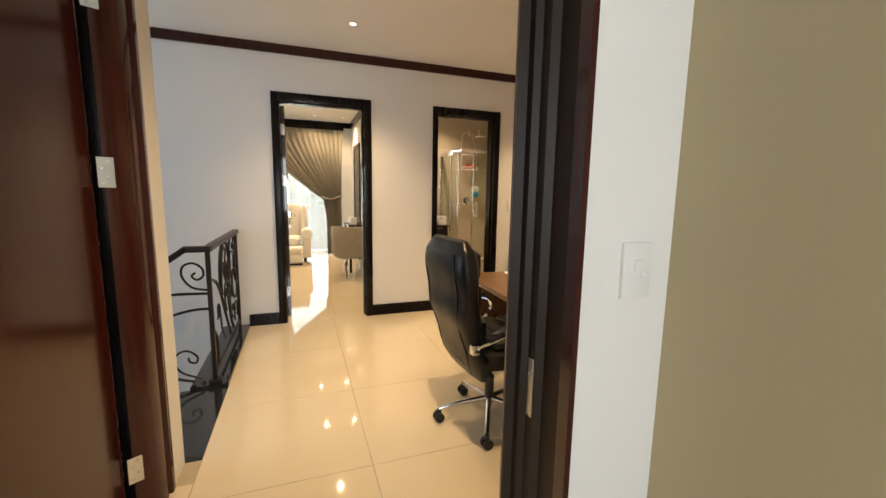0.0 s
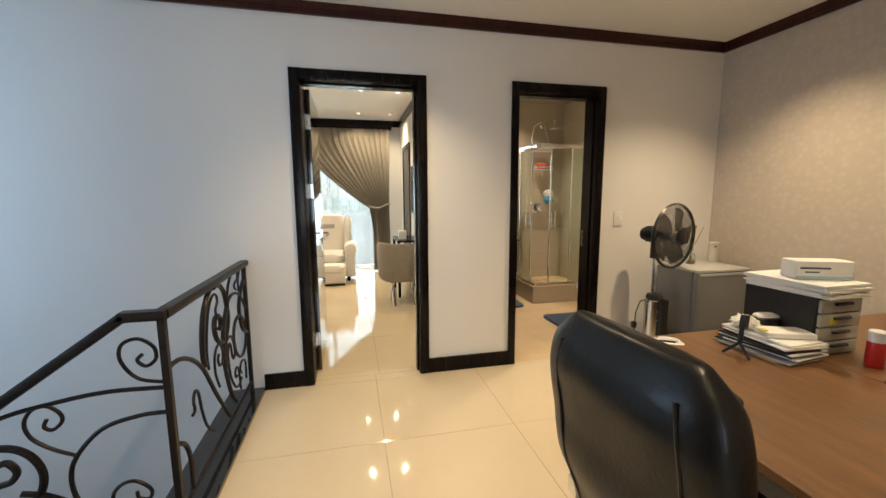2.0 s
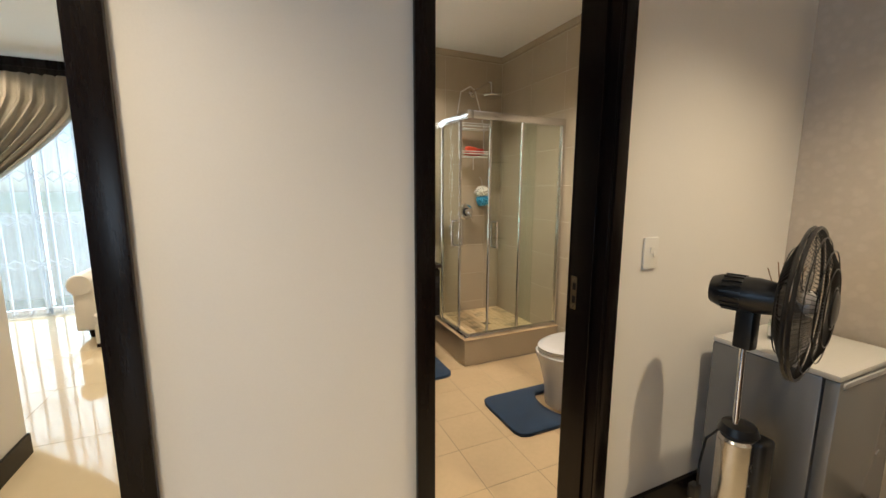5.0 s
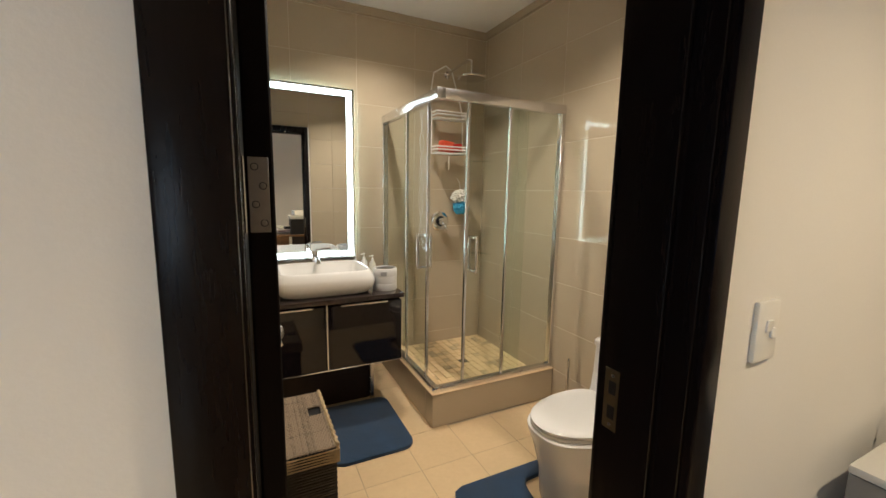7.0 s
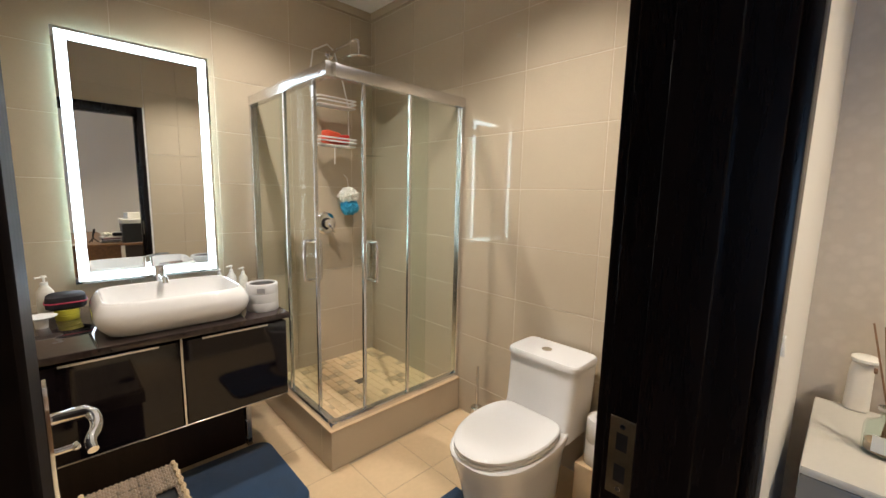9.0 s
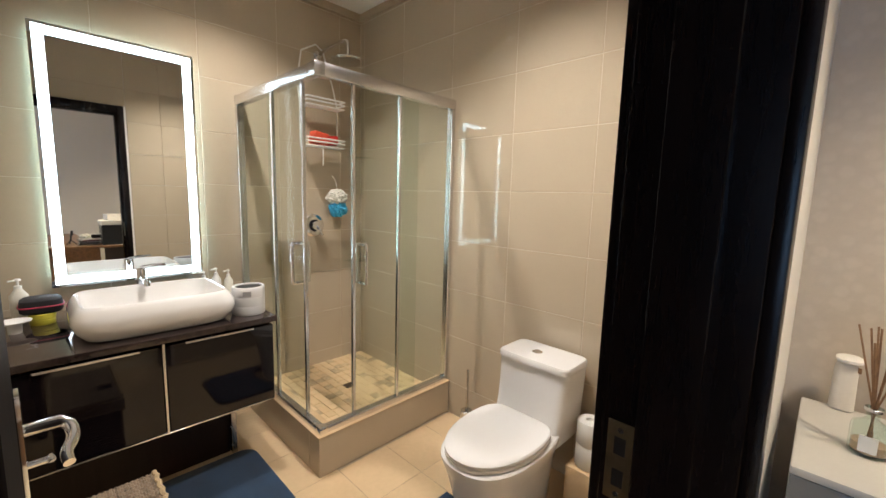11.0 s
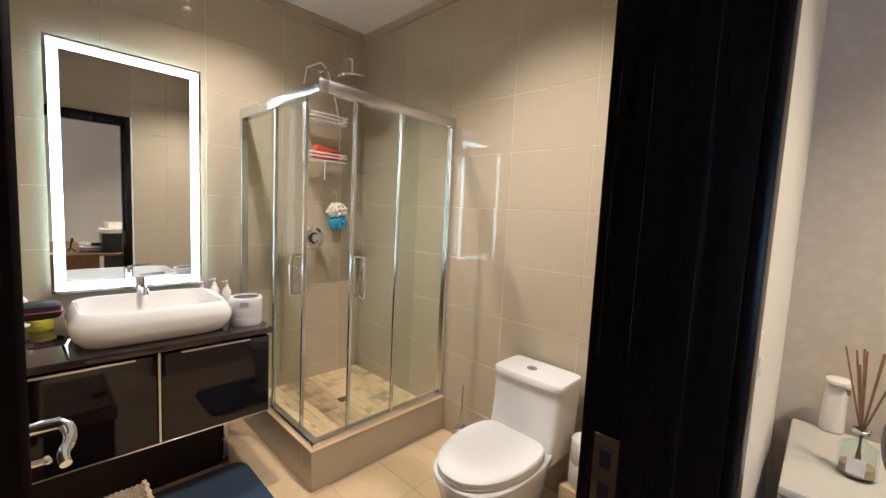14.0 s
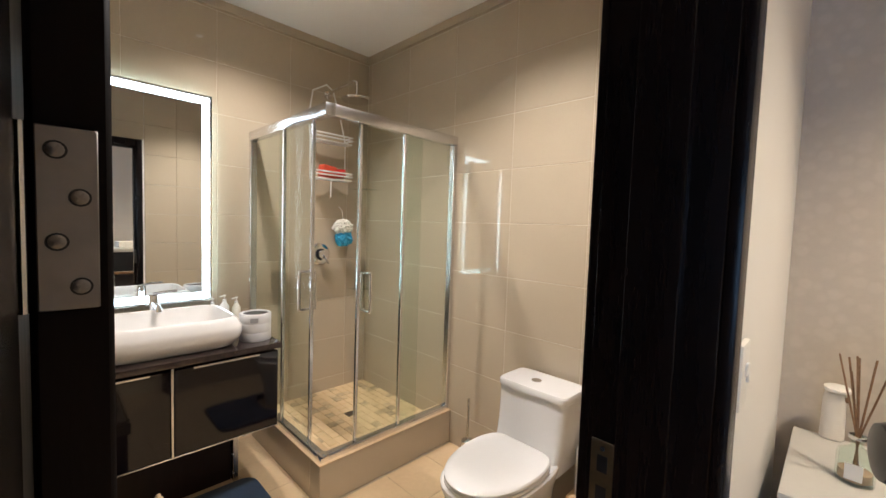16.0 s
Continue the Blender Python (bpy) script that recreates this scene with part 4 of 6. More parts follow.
# ---- bathroom: shower ----
TX, TY, TZ = 3.02, 7.952, 0.209
tray = thing("shower_tray", "taupe tiled shower kerb with mosaic floor", "shower tray", at=(TX, TY, 0))
kw = 0.10
part("kerb", B(0, XB - TX, 0, kw, 0, TZ - 0.006, 0.003, 1), BATH_TILE, tray, "taupe tiled kerb")
part("kerb", B(0, kw, kw + 0.001, YB - TY, 0, TZ - 0.006, 0.003, 1), BATH_TILE, tray, "taupe tiled kerb")
part("kerb_cap", B(-0.004, XB - TX, -0.004, kw + 0.003, TZ - 0.0055, TZ, 0.001, 1), BATH_FLOOR, tray)
part("kerb_cap", B(-0.004, kw + 0.003, kw + 0.004, YB - TY, TZ - 0.0055, TZ, 0.001, 1), BATH_FLOOR, tray)
fl = part("shower_floor", B(kw, XB - TX, kw, YB - TY, 0.0, 0.108), GROUT, tray)
n = 15
for i in range(n):
    for j in range(n):
        w0, h0 = (XB - TX - kw) / n, (YB - TY - kw) / n
        if i == 0 and j == 0:
            me0 = link_mesh("mosaic", B(0.0012, w0 - 0.0012, 0.0012, h0 - 0.0012, 0.104, 0.112, 0.0015, 1), PEBBLE, False)
        if i == 7 and j == 7:
            continue
        o = new("mosaic", me0)
        o.parent = fl
        o.location = (kw + i * w0, kw + j * h0, random.uniform(-0.001, 0.001))
part("drain", B(0.468, 0.532, 0.498, 0.562, 0.104, 0.113, 0.002, 1), mat("bronze_drain", (0.10, 0.075, 0.05), 0.4, metal=0.7, var=0.3, scale=30), tray, "square bronze drain")

screen = thing("shower_screen", "corner shower enclosure of clear glass in satin aluminium", "shower screen", at=(TX + 0.03, TY + 0.03, TZ))
W, D, H = XB - TX - 0.032, YB - TY - 0.032, 1.702
HB = 0.055


def rails(z0, z1, t=0.035):
    part("rail", B(-t / 2, W, -t / 2, t / 2, z0, z1, 0.003, 2), ALU, screen, "satin aluminium rail")
    part("rail", B(-t / 2, t / 2, t / 2 + 0.0005, D, z0, z1, 0.003, 2), ALU, screen, "satin aluminium rail")


rails(0, 0.032)
rails(H - HB, H, 0.046)
part("corner_cap", B(-0.0245, 0.0245, -0.0245, 0.0245, H - HB - 0.001, H + 0.001, 0.003, 2), ALU, screen)
part("corner_cap", B(-0.021, 0.021, -0.021, 0.021, 0, 0.036, 0.004, 2), CHROME, screen)
part("wall_profile", B(W - 0.028, W, -0.02, 0.02, 0.032, H - HB, 0.002, 1), ALU, screen)
part("wall_profile", B(-0.02, 0.02, D - 0.028, D, 0.032, H - HB, 0.002, 1), ALU, screen)


def panel(a0, a1, off, front, name, stiles, handle=None):
    def bx(u0, u1, v0, v1, z0, z1, bev=0.0):
        return B(u0, u1, v0, v1, z0, z1, bev, 1) if front else B(v0, v1, u0, u1, z0, z1, bev, 1)
    g = part(name, bx(a0, a1, off - 0.003, off + 0.003, 0.034, H - HB - 0.002), SHOWER_GLASS, screen, "clear safety glass", smooth=False)
    g.visible_shadow = False
    for s in stiles:
        part("stile", bx(s - 0.0078, s + 0.0078, off - 0.009, off + 0.009, 0.034, H - HB - 0.002, 0.002), ALU, g)
    if handle is not None:
        for sgn in (-1, 1):
            q = [(handle, off + sgn * 0.003, 0.705), (handle, off + sgn * 0.030, 0.705), (handle, off + sgn * 0.042, 0.720), (handle, off + sgn * 0.042, 0.885), (handle, off + sgn * 0.030, 0.900), (handle, off + sgn * 0.003, 0.900)]
            q = q if front else [(b, a, c) for a, b, c in q]
            part("handle", tube(bent(q, 4), 0.0088, 10), CHROME, g, "chrome bow handle")


panel(0.44, W - 0.028, -0.008, True, "fixed_pane", [0.452])
panel(0.175, 0.60, 0.012, True, "sliding_door", [0.186], 0.235)
panel(0.44, D - 0.028, -0.008, False, "fixed_pane", [0.452])
panel(0.150, 0.56, 0.012, False, "sliding_door", [0.160], 0.21)

sh = thing("rain_shower", "chrome shower arm with flat round rain head", "shower", at=(3.56, YB, 2.27))
part("flange", tube([(0, 0, 0), (0, -0.012, 0)], 0.028, 24), CHROME, sh)
part("arm", tube(bent([(0, 0, 0), (0, -0.10, 0.012), (0.015, -0.27, 0.030), (0.028, -0.325, 0.026), (0.03, -0.335, -0.01), (0.03, -0.335, -0.06)], 5), 0.010, 12), CHROME, sh, "chrome arm")
part("rose", lathe([(0.015, 0.03), (0.02, 0.015), (0.095, 0.006), (0.10, 0.0), (0.095, -0.008)], 36), CHROME, sh, "flat round rose", at=(0.03, -0.335, -0.09))
valve = thing("shower_mixer", "chrome round shower mixer on the tiles", "tap", at=(3.515, YB, 1.135))
part("plate", lathe([(0.078, 0), (0.078, 0.006), (0.070, 0.012), (0.050, 0.016), (0.036, 0.017)], 36), CHROME, valve, "domed chrome plate", at=pose(0, 0, 0, 90))
# Black ring painted for the shade between plate and body.
part("collar", tube([(0, -0.016, 0), (0, -0.022, 0)], 0.040, 24), BLACKP, valve, "dark shadow ring")
part("body", tube([(0, -0.020, 0), (0, -0.062, 0)], 0.030, 24), CHROME, valve)
part("lever", flat_bar([(0.0, -0.055, 0.0), (0.018, -0.066, -0.03), (0.034, -0.070, -0.065)], 0.022, 0.012), CHROME, valve, "flat chrome lever")

caddy = thing("shower_caddy", "white two-shelf caddy hanging from the shower arm", "caddy", at=(3.54, YB - 0.06, 1.66))
part("cord", tube([(-0.12, 0, 0.60), (-0.02, 0.0, 0.66), (0.03, 0.0, 0.63), (0.10, 0.0, 0.42), (0.135, 0.0, 0.28), (0.135, 0.0, 0.0)], 0.005, 8), WHITEP, caddy)
part("cord", tube([(-0.12, 0, 0.60), (-0.15, 0.0, 0.42), (-0.135, 0.0, 0.28), (-0.135, 0.0, 0.0)], 0.005, 8), WHITEP, caddy)
for z in (0.0, 0.255):
    part("shelf", B(-0.135, 0.135, -0.10, 0.0, z, z + 0.008, 0.003, 1), WHITEP, caddy, "white shelf")
    for zz in (0.03, 0.052):
        part("rim", tube([(-0.135, 0, z + zz), (-0.135, -0.10, z + zz), (0.135, -0.10, z + zz), (0.135, 0, z + zz)], 0.0055, 8), WHITEP, caddy)
hook = part("hook_tail", tube([(-0.03, -0.10, 0.0), (-0.03, -0.10, -0.12)], 0.0035, 6), WHITEP, caddy)
bag = thing("shower_bag", "coral red soap packets on the caddy shelf", "toiletries", at=(3.54, YB - 0.11, 1.668))
part("packet", shift(B(-0.095, 0.02, -0.035, 0.035, 0, 0.085, 0.016, 3), pose(0, 0, 0, 0, 6, 8)), ORANGE, bag, "coral red packet")
part("packet", shift(B(0.0, 0.10, -0.033, 0.03, 0, 0.062, 0.014, 3), pose(0, 0, 0.006, 0, -5, -6)), RED, bag, "red packet")


def pouf(r, seed, material, parent, name, at, sz):
    bm = bmesh.new()
    bmesh.ops.create_icosphere(bm, subdivisions=4, radius=r)
    for v in bm.verts:
        d = v.co.normalized()
        v.co = d * r * (0.80 + 0.42 * abs(noise.noise(d * 5.5 + Vector((seed, 0, 0)))) + 0.15 * noise.noise(d * 14))
        v.co.z *= sz
    return part(name, bm, material, parent, at=at)


loofah = thing("bath_puff", "cream and blue mesh bath puff hanging in the shower", "bath puff", at=(3.66, YB - 0.075, 1.29))
pouf(0.075, 1, PALEP, loofah, "puff", (0, 0, 0.045), 0.8)
pouf(0.068, 7, BLUEP, loofah, "puff", (0.008, 0, -0.04), 0.9)
part("loop", tube([(0, 0.0, 0.09), (0.01, 0.03, 0.16), (0.0, 0.06, 0.19)], 0.002, 5), WHITEP, loofah)
rack = thing("corner_shelf", "small glass corner shelf in the shower", "shelf", at=(XB, YB, 1.62))
part("pane", prism([(0, 0), (-0.16, 0), (-0.12, -0.10), (0, -0.16)], 0, 0.006), PANE, rack)
rack = thing("corner_shelf", "small glass corner shelf in the shower", "shelf", at=(XB, YB, 0.86))
part("pane", prism([(0, 0), (-0.16, 0), (-0.12, -0.10), (0, -0.16)], 0, 0.006), PANE, rack)


# ---- bathroom: vanity, mirror, toilet ----
van = thing("vanity_cabinet", "glossy espresso floating vanity with two drawers", "vanity", at=(2.483, YB, 0))
VW = 0.442
part("body", B(-VW + 0.006, VW - 0.006, -0.695, -0.002, 0.352, 0.738, 0.002, 1), VANITY, van)
for sx in (-1, 1):
    x0, x1 = (-VW, -0.006) if sx < 0 else (0.006, VW)
    dr = part("drawer_front", B(x0, x1, -0.718, -0.697, 0.350, 0.725, 0.003, 1), VANITY, van, "glossy espresso drawer front")
    part("pull", B(x0 + 0.07, x1 - 0.07 if sx < 0 else x1 - 0.09, -0.727, -0.7175, 0.716, 0.727, 0.002, 1), ALU, dr, "thin aluminium edge pull")
part("divider", B(-0.0045, 0.0045, -0.722, -0.697, 0.350, 0.735, 0.001, 1), ALU, van, "aluminium strip")
part("edge_strip", B(-VW, VW, -0.720, -0.690, 0.343, 0.3495, 0.001, 1), ALU, van, "aluminium bottom edge")
part("plinth", B(-0.425, 0.302, -0.470, -0.20, 0, 0.3425, 0.002, 1), POST, van, "recessed dark plinth")
part("leg", B(0.304, 0.330, -0.500, -0.42, 0, 0.3425, 0.003, 1), STEEL, van, "polished steel leg")
ctop = thing("stone_countertop", "polished dark stone vanity top", "countertop", at=(2.483, YB, 0.739))
part("slab", B(-VW - 0.018, VW + 0.012, -0.735, -0.002, 0, 0.028, 0.004, 2), mat("dark_stone_top", (0.030, 0.020, 0.018), 0.05, var=0.4, scale=20, coat=0.4), ctop)
CZ = 0.767
basin = thing("vessel_basin", "white ceramic pillow-shaped vessel basin", "basin", at=(2.502, 8.445, CZ))
prof = [(0.222, 0.178, 0.0), (0.252, 0.198, 0.012), (0.276, 0.216, 0.045), (0.285, 0.223, 0.075), (0.281, 0.219, 0.100), (0.266, 0.204, 0.128), (0.257, 0.195, 0.139), (0.253, 0.191, 0.141), (0.248, 0.186, 0.139), (0.244, 0.182, 0.128), (0.234, 0.172, 0.075), (0.205, 0.145, 0.045), (0.05, 0.04, 0.036)]
part("bowl", loft([oval(0, 0, z, a, b, 6.5, 72) for a, b, z in prof]), PORCELAIN, basin)
part("waste", lathe([(0.03, 0.036), (0.028, 0.039)], 20), CHROME, basin)
tap = thing("basin_mixer", "tall chrome basin mixer with flat lever", "tap", at=(2.50, 8.72, CZ))
part("body", lathe([(0.028, 0), (0.026, 0.01), (0.023, 0.05), (0.022, 0.185), (0.020, 0.20)], 24), CHROME, tap)
part("spout", tube([(0, 0, 0.155), (0, -0.06, 0.165), (0, -0.13, 0.155), (0, -0.14, 0.135)], 0.013, 14), CHROME, tap, "chrome spout")
part("lever", flat_bar([(0, 0.01, 0.205), (0.05, 0.0, 0.214), (0.10, -0.005, 0.216)], 0.022, 0.010), CHROME, tap, "flat chrome lever")

MX0, MX1, MZ0, MZ1 = 2.19, 2.815, 0.882, 2.068
mir = thing("led_mirror", "rectangular wall mirror with glowing white edge band", "mirror", at=((MX0 + MX1) / 2, YB, MZ0))
hw, mh = (MX1 - MX0) / 2, MZ1 - MZ0
part("back_box", B(-hw + 0.03, hw - 0.03, -0.025, -0.001, 0.03, mh - 0.03), WHITEP, mir)
part("glass", B(-hw, hw, -0.031, -0.026, 0, mh, 0.0008, 1), MIRROR, mir, "silvered glass")
bi, bo = 0.052, 0.014
band = boxes((-hw + bo, -hw + bi, -0.0328, -0.0314, bo, mh - bo), (hw - bi, hw - bo, -0.0328, -0.0314, bo, mh - bo), (-hw + bi, hw - bi, -0.0328, -0.0314, bo, bi), (-hw + bi, hw - bi, -0.0328, -0.0314, mh - bi, mh - bo))
part("light_band", band, LED, mir, "frosted white light band", smooth=False)
part("back_glow", boxes((-hw + 0.028, -hw + 0.0298, -0.022, -0.008, 0.04, mh - 0.04), (hw - 0.0298, hw - 0.028, -0.022, -0.008, 0.04, mh - 0.04), (-hw + 0.04, hw - 0.04, -0.022, -0.008, mh - 0.0298, mh - 0.028)), LED_BACK, mir, "hidden back light strip", smooth=False)

wc = thing("toilet", "white one-piece ceramic toilet with closed lid", "toilet", at=(3.52, 7.232, 0))
# local -x is the front
bowl = []
for z, xf, xb, w in ((0.0, -0.27, 0.26, 0.125), (0.02, -0.275, 0.27, 0.13), (0.15, -0.285, 0.27, 0.140), (0.27, -0.315, 0.27, 0.165), (0.335, -0.340, 0.27, 0.185), (0.352, -0.342, 0.27, 0.186), (0.358, -0.335, 0.27, 0.18)):
    bowl.append([(p[0], p[1], z) for p in oval((xf + xb) / 2, 0, z, (xb - xf) / 2, w, 2.5, 40)])
part("bowl", loft(bowl), PORCELAIN, wc, "white ceramic bowl")


def seat_ring(z, g):
    out = []
    for k in range(40):
        t = 2 * math.pi * k / 40
        c, s = math.cos(t), math.sin(t)
        x = (0.285 if c < 0 else 0.17) * c
        e = 2.15 if c < 0 else 7
        y = 0.180 * math.copysign(abs(s) ** (2 / e), s)
        out.append(((x - 0.055) * g - (1 - g) * 0.02, y * g, z))
    return out


part("seat", loft([seat_ring(z, g) for z, g in ((0.3595, 0.97), (0.363, 1.0), (0.372, 1.0), (0.375, 0.985))]), PORCELAIN, wc, "white seat ring")
part("lid", loft([seat_ring(z, g) for z, g in ((0.3775, 0.985), (0.380, 1.0), (0.390, 1.0), (0.396, 0.97), (0.399, 0.85), (0.400, 0.4))]), PORCELAIN, wc, "closed white lid")
tank = []
for z, x0, x1, w in ((0.30, 0.10, 0.345, 0.165), (0.36, 0.105, 0.35, 0.168), (0.40, 0.125, 0.352, 0.17), (0.50, 0.140, 0.355, 0.173), (0.612, 0.150, 0.357, 0.178)):
    tank.append(oval((x0 + x1) / 2, 0, z, (x1 - x0) / 2, w, 9, 44))
part("tank", loft(tank), PORCELAIN, wc, "white ceramic cistern")
part("tank_lid", loft([oval(0.249, 0, z, a, b, 8, 44) for z, a, b in ((0.6150, 0.107, 0.177), (0.617, 0.111, 0.181), (0.638, 0.111, 0.181), (0.645, 0.106, 0.176), (0.647, 0.06, 0.12))]), PORCELAIN, wc, "white cistern lid")
part("button", lathe([(0.024, 0.0), (0.024, 0.004), (0.020, 0.006)], 24), CHROME, wc, "chrome dual flush button", at=(0.235, 0.02, 0.6465))

roll = thing("toilet_roll_stack", "white toilet rolls stacked beside the toilet", "toilet paper", at=(3.775, 6.985, 0))
part("box", B(-0.07, 0.075, -0.07, 0.07, 0, 0.205, 0.006, 2), BATH_FLOOR, roll, "beige box under the rolls")
for z in (0.206, 0.311):
    part("roll", lathe([(0.052, z), (0.055, z + 0.004), (0.055, z + 0.100), (0.052, z + 0.104), (0.02, z + 0.104), (0.019, z + 0.09)], 28), PAPERW, roll)
scales = thing("bathroom_scale", "white bathroom scale with dark glass beside the toilet", "scale", at=(3.565, 6.95, 0))
part("base", B(-0.125, 0.125, -0.125, 0.125, 0.004, 0.024, 0.006, 2), WHITEP, scales)
part("glass_top", B(-0.105, 0.105, -0.105, 0.105, 0.0245, 0.029, 0.002, 1), SCREEN, scales, "dark glass platform")
for sx in (-0.1, 0.1):
    for sy in (-0.1, 0.1):
        part("foot", B(sx - 0.012, sx + 0.012, sy - 0.012, sy + 0.012, 0, 0.0045), BLACKP, scales)
brush = thing("toilet_brush", "slim steel toilet brush beside the shower", "toilet brush", at=(3.84, 7.74, 0))
part("holder", lathe([(0.035, 0), (0.035, 0.12), (0.03, 0.125)], 20), STEEL, brush)
part("handle", tube([(0, 0, 0.12), (0, 0, 0.37)], 0.007, 10), STEEL, brush)

# basket beside the vanity
bk = thing("laundry_basket", "woven seagrass laundry basket with lid and dark sides", "basket", at=(2.259, 7.64, 0))
bw, bd, bh = 0.114, 0.225, 0.415
part("body", B(-bw + 0.004, bw - 0.004, -bd + 0.004, bd - 0.004, 0, bh - 0.06, 0.01, 2), WICKER_DARK, bk, "dark woven sides")
for i in range(30):
    dx = 0.002 * (i % 2)
    part("strand", B(-bw - dx, bw + dx, -bd - dx, bd + dx, 0, 0.0088, 0.003, 1), WICKER_DARK, bk, at=(0, 0, 0.005 + i * 0.0118))
rim = bmesh.new()
for i in range(5):
    z = bh - 0.058 + i * 0.0112
    tube([(-bw - 0.006, -bd - 0.006, z), (bw + 0.006, -bd - 0.006, z), (bw + 0.006, bd + 0.006, z), (-bw - 0.006, bd + 0.006, z)], 0.0065, 6, bm=rim, closed=True)
lid = part("lid", rim, WICKER, bk, "pale woven lid")
for i in range(34):
    x = -bw + 0.004 + i * (2 * bw - 0.008) / 33
    if 0.046 < x < 0.100:
        spans = ((-bd, 0.025), (0.095, bd))
    else:
        spans = ((-bd, bd),)
    for y0, y1 in spans:
        m = max(3, int((y1 - y0) / 0.0125))
        part("strand", tube([(x, y0 + (y1 - y0) * k / m, bh - 0.004 + 0.0026 * (1 if (k + i) % 2 else -1)) for k in range(m + 1)], 0.0036 + 0.0005 * (i % 3), 5), WICKER_GREY, lid)
for j in range(34):
    y = -bd + 0.006 + j * (2 * bd - 0.012) / 33
    for x0, x1 in (((-bw, 0.046), (0.100, bw)) if 0.025 < y < 0.095 else ((-bw, bw),)):
        part("cross_strand", tube([(x0, y, bh - 0.004), (x1, y, bh - 0.004)], 0.0034, 5), WICKER_GREY, lid)
for sx in (-1, 1):
    part("edge_braid", tube([(sx * (bw + 0.004) + 0.003 * math.sin(k * 1.9), -bd + k * 0.0125, bh + 0.001 + 0.003 * math.cos(k * 1.9)) for k in range(37)], 0.0075, 6), WICKER, lid, "straw-coloured braided edge")
# Black board under the strands gives the hand hole its shade.
part("hole_shade", B(-bw, bw, -bd, bd, bh - 0.022, bh - 0.012), BLACKP, lid, "black board painted for the shade in the hand hole")


def rug(name, poly, label, at):
    t = thing(name, label, "bath mat", at=at)
    part("backing", prism(poly, 0, 0.006), BLUE_RUG, t)
    part("mat_top", prism(poly, 0.0062, 0.020, 0.006, 3), BLUE_RUG, t, "navy pile")
    return t


def rounded(x0, x1, y0, y1, r, n=7):
    out = []
    for cx, cy, a in ((x1 - r, y1 - r, 0), (x0 + r, y1 - r, 90), (x0 + r, y0 + r, 180), (x1 - r, y0 + r, 270)):
        for k in range(n):
            t = radians(a + 90 * k / (n - 1))
            out.append((cx + r * math.cos(t), cy + r * math.sin(t)))
    return out


rug("bath_mat", rounded(0, 0.44, 0, 0.565, 0.07), "navy blue bath mat on tan tiles", (2.435, 7.835, 0.001))
# cut-out round the foot of the toilet
cut = [(0.50, 0.36), (0.40, 0.355)] + [(0.40 + 0.06 * math.cos(radians(a)) - 0.02, 0.212 + 0.143 * math.sin(radians(a))) for a in range(90, 271, 15)] + [(0.40, 0.07), (0.50, 0.065)]
mat_poly = [(0.50, 0.44 - 0.0), (0.06, 0.44), (0.018, 0.422), (0.0, 0.38), (0.0, 0.06), (0.018, 0.018), (0.06, 0.0), (0.50, 0.0)] + cut[::-1]
rug("toilet_mat", mat_poly, "navy blue contour mat round the toilet foot", (2.885, 7.02, 0.001))


# ---- bedroom ----
CY = 10.70
win = thing("window_1", "wide glass sliding door behind sheer curtains", "window", kind="structure")
for x in (WX0 + 0.03, -0.52, 0.52, WX1 - 0.03):
    part("frame", B(x - 0.03, x + 0.03, BY + 0.06, BY + 0.12, 0, WZ1), ALU, win)
part("frame", B(WX0, WX1, BY + 0.06, BY + 0.12, WZ1 - 0.06, WZ1 - 0.001), ALU, win)
part("frame", B(WX0, WX1, BY + 0.06, BY + 0.12, 0.0, 0.06), ALU, win)
for a, b in ((WX0 + 0.06, -0.55), (-0.49, 0.49), (0.55, WX1 - 0.06)):
    g = part("pane", B(a, b, BY + 0.088, BY + 0.093, 0.06, WZ1 - 0.06), PANE, win, smooth=False)
    g.visible_shadow = False
gate = thing("security_gate", "white folding trellis security gate inside the glass", "gate", at=(0, BY + 0.03, 0))
GX0, GX1, gn = WX0 + 0.02, WX1 - 0.02, 22
step = (GX1 - GX0) / gn
for i in range(gn + 1):
    x = GX0 + i * step
    part("upright", B(x - 0.008, x + 0.008, -0.012, 0.012, 0.02, WZ1 - 0.03), WHITE_METAL, gate)
for z in (0.55, 1.02, 1.48, 1.88):
    for dy, dz in ((0, 0.055), (0.006, -0.055)):
        part("lattice_bar", tube([(GX0 + i * step / 2, dy, z + (dz if i % 2 else 0)) for i in range(2 * gn + 1)], 0.0105, 5), WHITE_METAL, gate)


